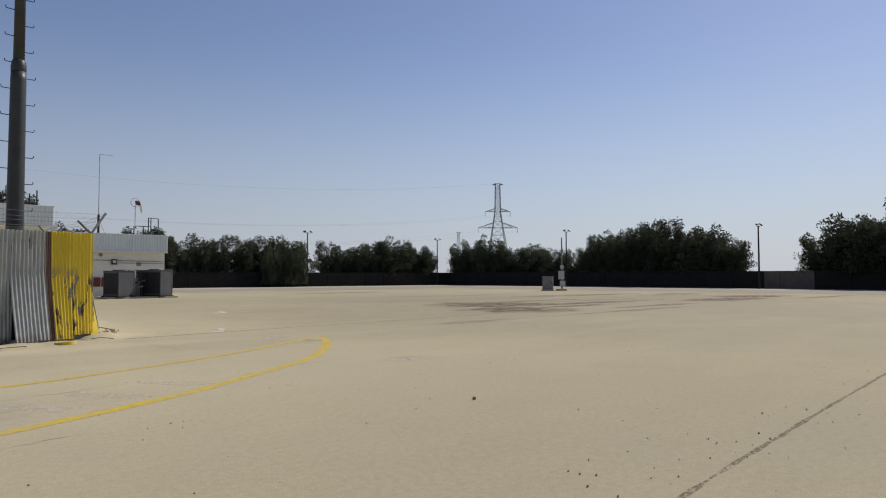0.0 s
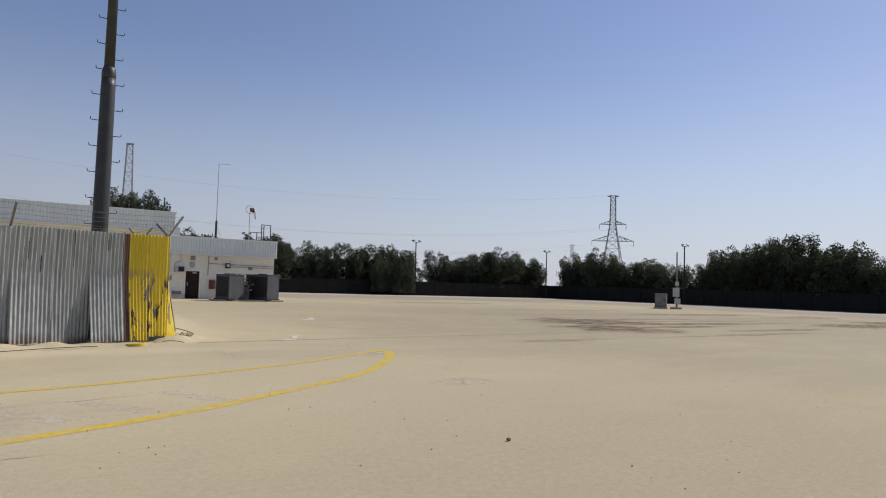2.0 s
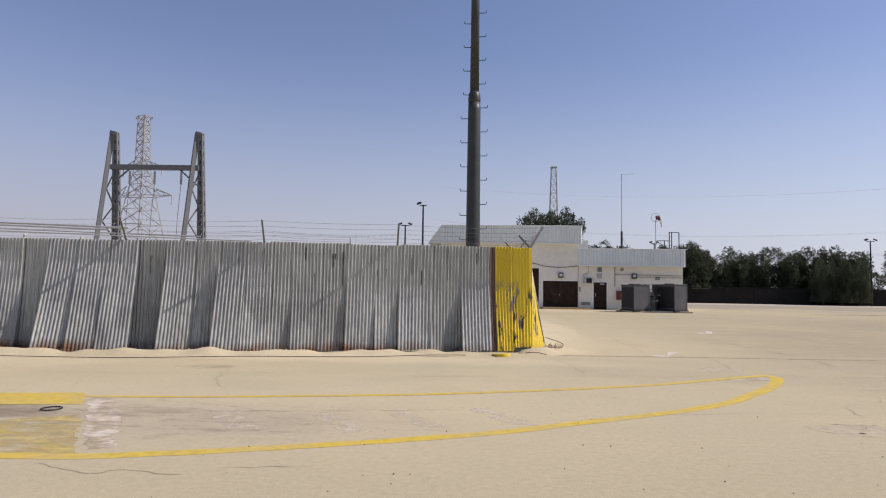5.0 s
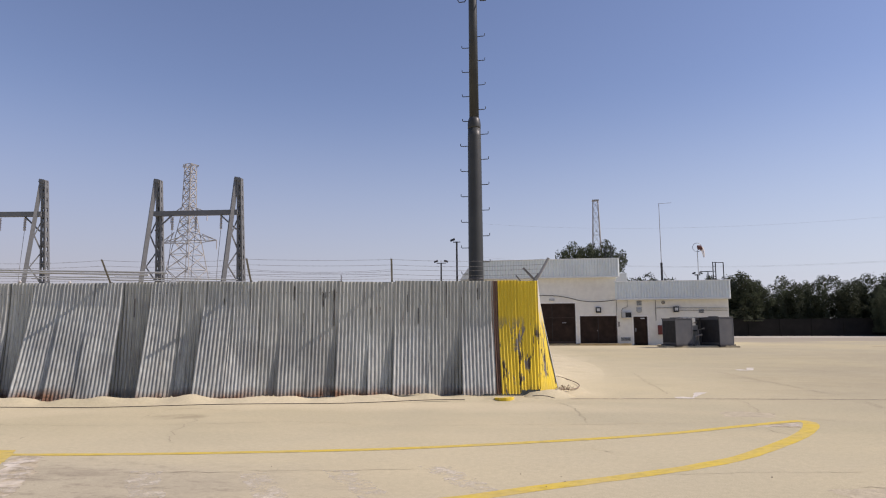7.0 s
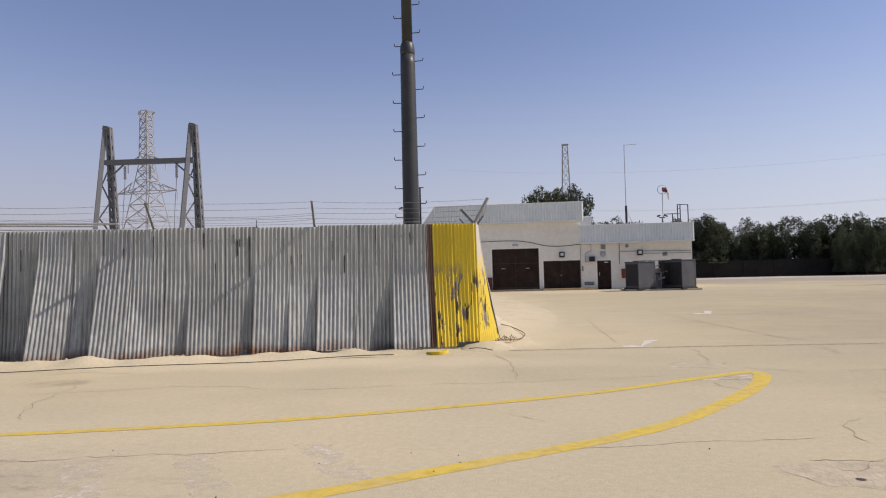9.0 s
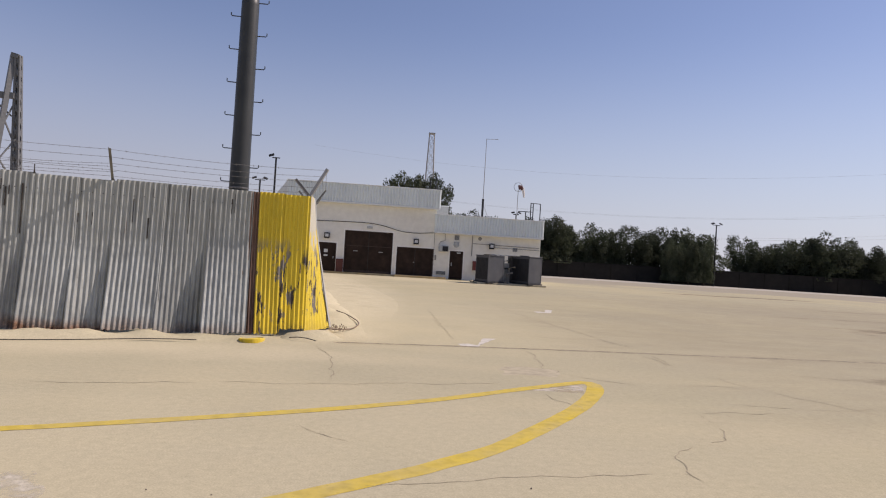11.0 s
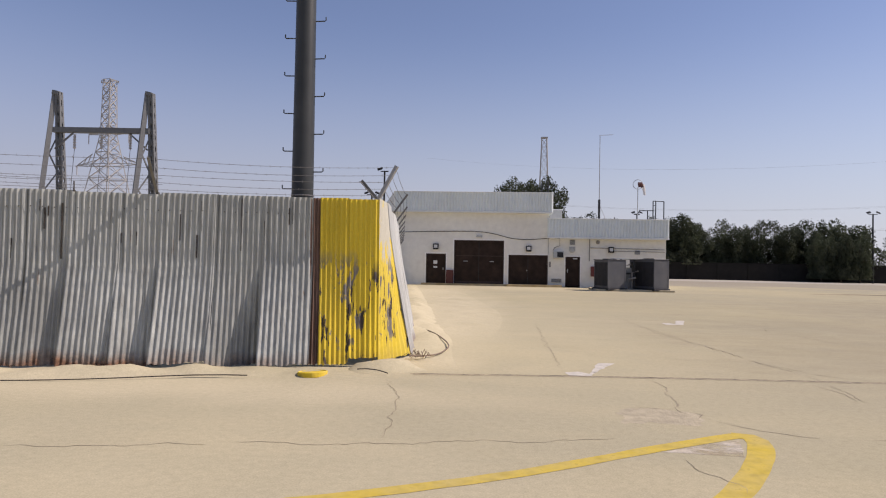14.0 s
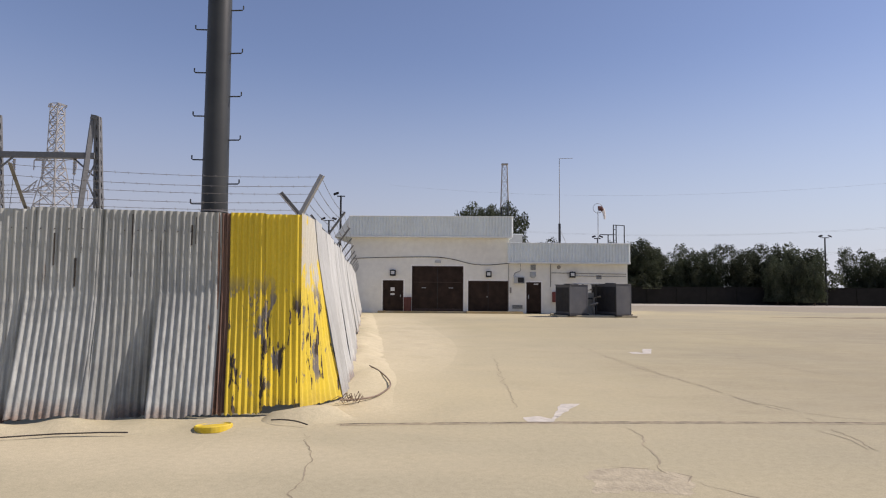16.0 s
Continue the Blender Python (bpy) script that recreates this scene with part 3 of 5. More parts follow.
marking("expansion_joint", ribbon(JOINT, 0.10, 0.0012, 0.6, 0.1), M_JOINT_FILL, "sand-filled expansion joint across the yard", "joint")
marking("joint_edge", ribbon([(x, y + 0.045) for x, y in JOINT], 0.05, 0.002, 0.9, 0.06, seed=2), M_JOINT, "dark open edge of the expansion joint", "joint")
marking("joint_edge", ribbon([(x, y - 0.05) for x, y in JOINT], 0.013, 0.002, 0.9, 0.06, seed=6), M_JOINT, "dark open edge of the expansion joint", "joint")
marking("expansion_joint", ribbon([(-2.0, -15.55), (-0.46, -15.45), (1.32, -15.31), (4, -15.12), (6.93, -14.93), (14, -14.5)], 0.045, 0.0015, 1.0, 0.08), M_GRIT, "thin expansion joint with grit across the yard", "joint")
marking("patch", ragged([(2.70, -3.03), (3.1, -2.98), (3.46, -3.06), (3.55, -3.3), (3.42, -3.68), (2.95, -3.64), (2.61, -3.72)], 0.001, 0.09), M_BARE, "spalled concrete patch beside the yellow line", "concrete patch")


def crack(points, width=0.022):
    """A wandering crack that fades out and starts again."""
    bm = bmesh.new()
    pts = smooth_line(points, 0.07)
    prev = None
    for i, p in enumerate(pts):
        d = pts[min(i + 1, len(pts) - 1)] - pts[max(i - 1, 0)]
        n = Vector((-d.y, d.x, 0)).normalized()
        off = 0.10 * noise.noise(Vector((p.x * 2.1, p.y * 2.1, 3))) + 0.05 * noise.noise(Vector((p.x * 7, p.y * 7, 5))) + 0.025 * noise.noise(Vector((p.x * 19, p.y * 19, 8)))
        gap = noise.noise(Vector((p.x * 1.4, p.y * 1.4, 21)))
        w = width * 0.5 * (0.75 + 0.8 * noise.noise(Vector((p.x * 9, p.y * 9, 11)))) * min(1, i / 6, (len(pts) - 1 - i) / 6)
        w *= max(0.0, min(1.0, (0.42 - gap) * 5))
        q = p + n * off
        z = gz(q.x, q.y) + 0.0025
        pair = (bm.verts.new((q.x + n.x * w, q.y + n.y * w, z)), bm.verts.new((q.x - n.x * w, q.y - n.y * w, z)))
        if prev and w > 0.001:
            bm.faces.new((prev[0], prev[1], pair[1], pair[0]))
        prev = pair
    marking("crack", bm, M_CRACK, "fine dark crack in the dusty concrete", "crack")


CRACKS = [
    ([(3.52, -1.1), (3.5, -2.2), (3.38, -2.95), (3.52, -3.3)], 0.024),
    ([(3.55, -3.31), (3.82, -3.7), (4.41, -4.08), (5.03, -4.01), (7, -3.9)], 0.015),
    ([(5.1, 7.0), (5.3, 5.4), (5.5, 3.1), (5.75, 0.6), (5.9, -0.7), (5.8, -2.3), (6.0, -3.6), (6.4, -4.6), (6.9, -5.5)], 0.015),
    ([(4.45, -5.6), (4.2, -6.48), (3.48, -7.04), (3.26, -7.56), (3.41, -7.97)], 0.014),
    ([(-3.0, -5.25), (-1.7, -5.0), (-0.84, -4.85), (0.3, -4.73), (1.0, -4.54), (1.9, -4.46), (2.63, -4.2)], 0.013),
    ([(-0.1, -1.7), (0.15, -2.5), (0.25, -3.3), (0.3, -4.0), (0.3, -4.7)], 0.015),
    ([(0.1, -6.5), (0.71, -7.1)], 0.012),
    ([(2.5, 6), (2.4, 1.4), (2.4, -0.65)], 0.016),
    ([(-6.3, -4.5), (-6.1, -4.9), (-5.8, -5.94), (-5.24, -7.03)], 0.018),
    ([(-7.7, -6.4), (-7.55, -7.3)], 0.014),
    ([(-7.1, -4.9), (-7.3, -4.1), (-7.15, -3.5), (-6.2, -3.55), (-5.65, -3.75)], 0.02),
    ([(-5.5, -10.87), (-5.24, -10.9), (-4.84, -11.07), (-4.59, -11.2), (-4.4, -11.03), (-3.86, -11.1), (-3.6, -10.9), (-2.76, -10.7)], 0.012),
    ([(2.3, -8.4), (2.76, -8.55), (3.23, -8.1), (3.44, -8.4)], 0.013),
    ([(-9.6, -5.6), (-7.6, -5.6), (-5.6, -5.2), (-3.9, -4.85), (-3.0, -5.2)], 0.014),
    ([(2.87, -4.7), (2.9, -5.14), (3.06, -5.5), (3.0, -5.75)], 0.012),
    ([(3.45, -3.05), (3.62, -3.2), (3.5, -3.4), (3.58, -3.55)], 0.035),
    ([(2.7, -2.98), (3.1, -2.96), (3.45, -3.02)], 0.014),
    ([(7.2, -2.6), (9, -3.1), (12, -3.0), (15, -2.4)], 0.018),
    ([(5.0, -5.0), (6.4, -5.2), (8.2, -4.8)], 0.013),
    ([(5.02, 10.06), (5.18, 7.3), (5.23, 4.75), (5.55, 2.74), (5.74, 0.88), (5.95, 0.02), (6.3, -0.53), (6.8, -0.76)], 0.018),
    ([(8.71, 7.58), (8.13, 5.99), (8.36, 4.96), (8.65, 3.67), (9.53, 3.34)], 0.02),
    ([(5.64, -1.27), (5.74, -1.68), (5.75, -2.37)], 0.022),
    ([(11.27, 13.36), (11.71, 9.76), (12.49, 7.88)], 0.025),
]
marking("patch", ragged([(2.22, -8.5), (2.55, -8.38), (2.9, -8.33), (3.15, -8.36), (3.22, -8.6), (3.0, -8.95), (2.45, -8.95)], 0.001, 0.07), M_BARE, "broken concrete patch beside the yellow line", "concrete patch")
marking("oil_spot", flat([(2.70 + 0.035 * math.cos(k * 0.52) * (1 + 0.1 * math.sin(3 * k)), -8.77 + 0.032 * math.sin(k * 0.52)) for k in range(12)], 0.003), M_CABLE, "small dark oil spot on the concrete", "oil spot")
CRACKS += [
    ([(2.2, -8.45), (2.55, -8.37), (2.9, -8.32), (3.17, -8.34), (3.25, -8.55), (3.3, -8.9), (3.6, -9.2)], 0.02),
    ([(3.35, -7.9), (3.3, -8.1), (3.17, -8.34)], 0.016),
    ([(2.22, -8.55), (2.35, -8.75), (2.4, -9.0)], 0.016),
    ([(0.6, -8.0), (1.2, -7.9), (2.2, -7.75), (3.4, -7.6)], 0.009),
    ([(4.3, -5.6), (4.9, -5.5), (6.0, -5.5)], 0.012),
    ([(-5.0, -8.6), (-3.4, -8.35), (-1.6, -8.0)], 0.012),
]
for pts_, w_ in CRACKS:
    crack([(a, b, 0) for a, b in pts_], w_)


def build_stones():
    bm = bmesh.new()
    rnd = random.Random(5)
    spots = [(0.98, -12.1, 0.03)] + [(rnd.uniform(-4, 9), rnd.uniform(-15.8, -8), rnd.uniform(0.004, 0.010)) for _ in range(130)]
    spots += [(rnd.uniform(-1, 8), -15.2 + rnd.gauss(0, 0.35), rnd.uniform(0.004, 0.014)) for _ in range(60)]
    for x, y, r in spots:
        m = Matrix.Translation((x, y, r * 0.5)) @ Euler((rnd.random() * 6, rnd.random() * 6, 0)).to_matrix().to_4x4() @ Matrix.Diagonal((r, r * 0.8, r * 0.65, 1))
        bmesh.ops.create_icosphere(bm, subdivisions=1, radius=1, matrix=m)
    tagged(part("pebbles", bm, M_STONE), "scattered small brown pebbles on the sandy yard", "pebbles", kind="stuff")


build_stones()

# ---- corrugated fence ----
RIB = 0.075
TOP = 2.5


def along(line, x):
    for (x0, y0), (x1, y1) in zip(line, line[1:]):
        if min(x0, x1) <= x <= max(x0, x1):
            return y0 + (y1 - y0) * (x - x0) / (x1 - x0)
    return line[-1][1]


FRONT = [(-0.39, -0.71), (-1.27, -0.78), (-3.53, -1.27), (-6.45, -1.97), (-10.0, -2.4), (-13.4, -2.8), (-32, -4.6)]


def sheet_mesh(a, b, outward, flare_a, flare_b, slide, base_z, knee, ribs, shift, top_jag, rnd, flip=1):
    """A corrugated sheet from top corner a to top corner b (plan points), which kicks outward below the knee."""
    per = 8
    cols = ribs * per
    rows = [1.0, 0.8, 0.6, 0.45, 0.3, 0.15, 0.0]
    bm = bmesh.new()
    a, b = Vector((*a, 0)), Vector((*b, 0))
    out = Vector((*outward, 0)).normalized()
    dirn = (b - a).normalized()
    grid = []
    dents = rnd.random() * 50
    for r in rows:
        z = base_z + (TOP + top_jag - base_z) * r
        k = max(0.0, (knee - z) / (knee - base_z)) ** 1.15
        line = []
        for c in range(cols + 1):
            u = c / cols
            p = a.lerp(b, u)
            fl = flare_a + (flare_b - flare_a) * u
            wave = 0.0125 * math.sin(2 * math.pi * c / per)
            dent = 0.035 * noise.noise(Vector((u * 2.2 + dents, r * 3, dents))) * (1 - r)
            q = p + out * (fl * k + wave + shift + dent) + dirn * (slide * (1 - r))
            jag = (0.035 * noise.noise(Vector((u * 6, dents, 0))) + 0.03 * max(0.0, noise.noise(Vector((u * 23, dents, 4))))) if r == 0 else 0
            line.append(bm.verts.new((q.x, q.y, z + jag)))
        grid.append(line)
    for u, v in zip(grid, grid[1:]):
        for c in range(cols):
            bm.faces.new((u[c], v[c], v[c + 1], u[c + 1]) if flip > 0 else (u[c + 1], v[c + 1], v[c], u[c]))
    back = bmesh.ops.duplicate(bm, geom=bm.verts[:] + bm.edges[:] + bm.faces[:])
    vs = [e for e in back["geom"] if isinstance(e, bmesh.types.BMVert)]
    bmesh.ops.translate(bm, verts=vs, vec=-out * 0.004)
    bmesh.ops.reverse_faces(bm, faces=[e for e in back["geom"] if isinstance(e, bmesh.types.BMFace)])
    return bm


fence = thing("corrugated_fence", "leaning rusted corrugated metal fence with a yellow-painted end", "fence")
# width of each sheet, how far its left and right foot kick out, and the height of the bend, from the corner along the front
SHEETS = [(0.45, 0.18, 0.02, 1.6), (0.43, 0.30, 0.20, 1.6), (0.09, 0.28, 0.28, 1.5), (0.65, 0.42, 0.35, 1.5), (0.70, 0.30, 0.06, 1.5),
          (0.72, 0.34, 0.26, 1.5), (0.56, 0.30, 0.14, 1.5), (0.62, 0.27, 0.20, 1.6), (0.61, 0.22, 0.12, 1.5), (0.60, 0.25, 0.19, 1.6),
          (0.48, 0.22, 0.16, 1.6), (0.58, 0.38, 0.24, 1.9), (0.57, 0.52, 0.42, 2.1), (0.55, 0.26, 0.10, 1.8), (0.60, 0.54, 0.32, 2.2),
          (0.65, 0.10, 0.06, 1.8), (0.63, 0.56, 0.46, 2.3), (0.63, 0.62, 0.48, 2.3), (0.64, 0.66, 0.52, 2.3), (0.60, 0.15, 0.14, 2.0),
          (0.55, 0.40, 0.30, 1.9), (0.60, 0.50, 0.44, 2.2), (0.62, 0.30, 0.20, 2.0)]


def build_front():
    rnd = random.Random(11)
    x, i = -0.39, 0
    while x > -29:
        w, ka, kb, knee = SHEETS[i] if i < len(SHEETS) else (rnd.choice((0.6, 0.67)), rnd.uniform(0.1, 0.6), rnd.uniform(0.1, 0.6), 2.0)
        ribs = max(3, round(w / RIB))
        x1 = x - w
        lap = 0.0 if i < 2 else 0.3 if max(ka, kb) < 0.16 else 0.06
        x0 = min(-1.27, x + lap) if i > 1 and lap > 0.1 else x
        bm = sheet_mesh((x1 - lap, along(FRONT, x1 - lap)), (x0, along(FRONT, x0)), (0.2, -1.0), ka, kb, rnd.uniform(-0.05, 0.02) if i > 2 else 0.02,
                        (0.13, 0.06)[i] if i < 2 else 0.055 + rnd.uniform(-0.03, 0.03), knee, max(3, round((x0 - x1 + lap) / RIB)), -0.045 if lap > 0.1 else 0.006 * (i % 2), rnd.uniform(-0.014, 0.014), rnd)
        part("sheet", bm, M_YELLOW if i < 2 else M_RUSTY if i == 2 else M_ZINC, fence, "yellow-painted sheet, peeling" if i < 2 else "rust-brown sheet" if i == 2 else "", smooth=True)
        x, i = x1, i + 1


SIDE = [(-0.39, -0.71), (-0.40, 0.1), (-0.62, 2.7), (-1.05, 6.0), (-1.62, 10.1), (-2.9, 20.0), (-4.62, 33.0)]


def build_side():
    rnd = random.Random(23)
    y, i = -0.70, 0
    inv = [(b, a) for a, b in SIDE]
    while y < 32.8:
        w = 0.72 if i else 0.8
        y1 = min(y + w, 33)
        k = (0.42, 0.44, 0.40, 0.42)[i] if i < 4 else rnd.uniform(0.34, 0.46)
        bm = sheet_mesh((along(inv, y), y), (along(inv, y1), y1), (1.0, 0.12), 0.0 if i == 0 else k - 0.03, k, 0.06 if i == 0 else 0.03, 0.06, 2.4, 9,
                        0.012 * (i % 2), rnd.uniform(-0.02, 0.02) if i == 0 else rnd.uniform(-0.13, 0.04), rnd, 1)
        part("sheet", bm, M_YELLOW_WORN if i == 0 else M_ZINC_PALE, fence, "worn yellow and bare grey sheet" if i == 0 else "", smooth=True)
        y, i = y1, i + 1


build_front()
build_side()
# dark strips paint shade in rusted splits: place along front, upper and lower end
SPLITS = list(((-4.99, 2.25, 1.95), (-5.4, 1.81, 1.53), (-4.77, 2.32, 1.53), (-3.8, 1.94, 1.74), (-2.93, 2.41, 1.97), (-2.99, 1.91, 1.57), (-2.38, 2.46, 1.69), (-1.71, 2.34, 2.09), (-4.63, 2.49, 2.64), (-6.5, 2.35, 1.85), (-8.2, 2.45, 2.1), (-9.0, 2.15, 1.75), (-5.6, 2.4, 2.1)))
rs = random.Random(31)
for _ in range(18):
    top_ = rs.uniform(1.75, 2.46)
    SPLITS.append((rs.uniform(-11.5, -1.6), top_, top_ - rs.uniform(0.1, 0.4)))
for i_, (x_, z1_, z0_) in enumerate(SPLITS):
    bm = bmesh.new()
    thin = 1.0 if i_ < 13 else 0.55
    y_ = along(FRONT, x_) - 0.012
    for k in range(3):
        za, zb = z1_ + (z0_ - z1_) * k / 3, z1_ + (z0_ - z1_) * (k + 1) / 3
        box(bm, x_ - (0.008 - 0.004 * (k % 2)) * thin, y_ - 0.004, zb, x_ + (0.007 - 0.002 * k) * thin, y_ + 0.012, za)
    part("rusted_split", bm, M_CABLE, fence, "dark strip painting the shade in a rusted split")


def build_screws():
    bm = bmesh.new()
    x = -1.42
    while x > -12.5:
        y = along(FRONT, x) - 0.014
        z = 2.26 + 0.012 * noise.noise(Vector((x * 3, 0, 0)))
        bmesh.ops.create_icosphere(bm, subdivisions=1, radius=0.008, matrix=Matrix.Translation((x, y, z)))
        x -= 2 * RIB
    tagged(part("screws", bm, M_CABLE, fence), "row of dark rusted fixing screws", kind="stuff")


build_screws()


def angle_bar(p0, p1, w=0.05, t=0.006):
    """A steel angle from p0 to p1."""
    bm = bmesh.new()
    d = Vector(p1) - Vector(p0)
    box(bm, -w / 2, -w / 2, 0, w / 2, -w / 2 + t, d.length)
    box(bm, -w / 2, -w / 2 + t, 0, -w / 2 + t, w / 2, d.length)
    bmesh.ops.transform(bm, matrix=Matrix.Translation(p0) @ d.to_track_quat("Z", "Y").to_matrix().to_4x4(), verts=bm.verts[:])
    return bm


TIPS = []
for px_ in (-3.57, -6.53, -9.59, -12.9, -16.3, -19.5, -22.7, -25.9, -29.0):
    yb = along(FRONT, px_) + 0.06
    part("fence_post", angle_bar((px_, yb, -0.1), (px_, yb, 2.52)), M_POST, fence)
    part("post_arm", angle_bar((px_, yb, 2.50), (px_ + 0.09, yb - 0.45, 2.97), 0.04), M_POST, fence)
    TIPS.append(((px_, yb, 2.50), (px_ + 0.09, yb - 0.45, 2.97)))
corner = Vector((-0.42, -0.66, 2.5))
part("fence_post", angle_bar((-0.45, -0.62, -0.1), (-0.45, -0.62, 2.5)), M_POST, fence)
part("post_arm", angle_bar(corner, (-0.13, -0.76, 3.0), 0.05), M_STEEL, fence, "pale steel angle arm")
part("post_arm", angle_bar(corner + Vector((-0.03, 0, 0.02)), (-0.70, -0.60, 2.80), 0.045), M_POST, fence)
SIDE_TIPS = []
for sy in (2.4, 5.4, 8.4, 11.4, 14.5, 17.5, 20.5, 23.5, 26.5, 29.5, 32.4):
    sx = along([(b, a) for a, b in SIDE], sy) - 0.06
    part("fence_post", angle_bar((sx, sy, -0.1), (sx, sy, 2.5)), M_POST, fence)
    part("post_arm", angle_bar((sx, sy, 2.48), (sx + 0.30, sy, 2.9), 0.035), M_POST, fence)
    part("post_arm", angle_bar((sx, sy, 2.48), (sx - 0.30, sy, 2.85), 0.035), M_POST, fence)
    SIDE_TIPS.append(((sx, sy, 2.48), (sx + 0.30, sy, 2.9)))


def strand(p, q, sag, r=0.0026, n=10):
    pts = []
    for i in range(n + 1):
        t = i / n
        v = Vector(p).lerp(Vector(q), t)
        v.z -= 4 * sag * t * (1 - t)
        pts.append(v)
    bm = new_tube(pts, r, 4)
    length = (Vector(q) - Vector(p)).length
    for i in range(1, int(length / 0.14)):
        t = i * 0.14 / length
        v = Vector(p).lerp(Vector(q), t)
        v.z -= 4 * sag * t * (1 - t)
        tube(bm, [v + Vector((0, 0.012, -0.014)), v + Vector((0, -0.012, 0.014))], 0.0025, 3)
    return bm


def build_wires():
    rnd = random.Random(3)
    runs = [((corner, Vector((-0.13, -0.76, 3.0))), tuple(Vector(v) for v in TIPS[0]))]
    runs += [(tuple(Vector(v) for v in a), tuple(Vector(v) for v in b)) for a, b in zip(TIPS, TIPS[1:])]
    runs += [((corner, Vector((-0.13, -0.76, 3.0))), tuple(Vector(v) for v in SIDE_TIPS[0]))]
    runs += [(tuple(Vector(v) for v in a), tuple(Vector(v) for v in b)) for a, b in zip(SIDE_TIPS, SIDE_TIPS[1:])]
    for (a0, a1), (b0, b1) in runs:
        for k in (0.12, 0.32, 0.52, 0.72, 0.95):
            part("wire", strand(a0.lerp(a1, k), b0.lerp(b1, k), rnd.uniform(0.01, 0.07)), M_WIRE, fence)
    for a, b in zip(TIPS, TIPS[1:3]):
        for k in (0.2, 0.55):
            part("wire", strand(Vector(a[0]) + Vector((0, 0.12, 0.1 + 0.25 * k)), Vector(b[0]) + Vector((0, 0.12, 0.1 + 0.25 * k)), 0.05), M_WIRE, fence)


build_wires()


def ridge(line, widths, height, label, seed, cross=17, step=0.12, lean=0.0):
    """A drift of sand along a line, highest a little to one side, running out to nothing at its edges."""
    pts = smooth_line([(x, y, 0) for x, y in line], step)
    bm = bmesh.new()
    rows = []
    for i, p in enumerate(pts):
        t = i / (len(pts) - 1)
        d = pts[min(i + 1, len(pts) - 1)] - pts[max(i - 1, 0)]
        n = Vector((d.y, -d.x, 0)).normalized()
        end = min(1, 8 * t, 8 * (1 - t))
        w0, w1 = widths
        row = []
        for c in range(cross):
            u = c / (cross - 1)
            wig = 1 + 0.45 * noise.noise(Vector((p.x * 1.3, p.y * 1.3, seed)))
            off = -w0 + (w0 + w1 * wig) * u
            q = p + n * off
            prof = math.sin(math.pi * min(1, u ** 0.75)) ** 2.0
            h = height * prof * end * (0.75 + 0.7 * noise.noise(Vector((q.x * 1.7, q.y * 1.7, seed + 4))) + 0.12 * noise.noise(Vector((q.x * 9, q.y * 9, seed))))
            row.append(bm.verts.new((q.x, q.y, gz(q.x, q.y) + max(0, h) + (0.001 if 0 < c < cross - 1 else -0.01))))
        rows.append(row)
    for u, v in zip(rows, rows[1:]):
        for c in range(cross - 1):
            bm.faces.new((u[c], u[c + 1], v[c + 1], v[c]))
    bmesh.ops.recalc_face_normals(bm, faces=bm.faces[:])
    ob = part("sand_drift", bm, M_GROUND, smooth=True)
    return tagged(ob, label, "sand drift", kind="stuff")


ridge([(0.15, -0.95), (-0.8, -1.2), (-1.3, -1.2), (-3.5, -1.65), (-6.5, -2.4), (-10, -2.9), (-13.4, -3.35), (-20, -3.9), (-29, -4.9)], (0.62, 0.45), 0.14, "pale blown sand banked along the fence foot", 2.0)
ridge([(0.25, -0.9), (0.05, 0.4), (-0.1, 2.6), (-0.55, 6), (-1.1, 10), (-2.4, 20), (-4.1, 32.5)][::-1], (0.7, 1.0), 0.16, "pale blown sand banked along the side fence", 8.0)
ridge([(0.2, 3.0), (0.55, 6.5), (0.5, 10), (-0.2, 16), (-1.2, 23)][::-1], (1.2, 1.5), 0.07, "broad low sand drift beside the fence", 5.0)
ridge([(-0.75, -1.12), (-0.2, -1.05), (0.25, -0.75)], (0.3, 0.32), 0.17, "small heap of sand at the fence corner", 13.0)

M_LID = mat("yellow_lid_paint", (0.70, 0.50, 0.03), 0.7, vary=0.15, scale=14, second=(0.56, 0.42, 0.09), second_scale=6, second_amount=0.4)
lid = thing("yellow_lid", "dented yellow round lid half buried in sand", "lid", at=pose(-1.12, -1.60, 0.028, -4, -3, 0))
part("rim", lathe([(0.17, -0.05), (0.2, -0.04), (0.205, 0.02), (0.19, 0.03), (0.175, 0.018)], 28), M_LID, lid)
part("top", lathe([(0.172, 0.008), (0.172, 0.017)], 28), M_LID, lid)

hose = thing("hose", "dusty brown hose lying loose on the sand", "hose")
part("pipe", new_tube([v + Vector((0, 0, 0.05)) for v in smooth_line([(-0.16, 3.85, 0.05), (0.2, 2.9, 0.05), (0.48, 1.95, 0.02), (0.57, 1.35, 0.0), (0.53, 0.8, 0.0), (0.42, 0.31, 0.0), (0.17, -0.11, 0.03), (0.05, -0.2, 0.05)], 0.1)], 0.013, 8), M_HOSE, hose)
cable = thing("cable", "thin dark cable lying along the fence foot", "cable")
part("strand", new_tube([v + Vector((0, 0, 0.02)) for v in smooth_line([(-1.9, -1.95, 0.02), (-2.6, -2.05, 0.02), (-4.2, -2.55, 0.0), (-6.5, -3.1, 0.02), (-9.0, -3.65, 0.0), (-12, -4.0, 0.02), (-18, -4.7, 0.0), (-28, -5.8, 0)], 0.3)], 0.008, 6), M_CABLE, cable)
rag = thing("rope", "frayed dark rope end in the sand by the fence corner", "rope")
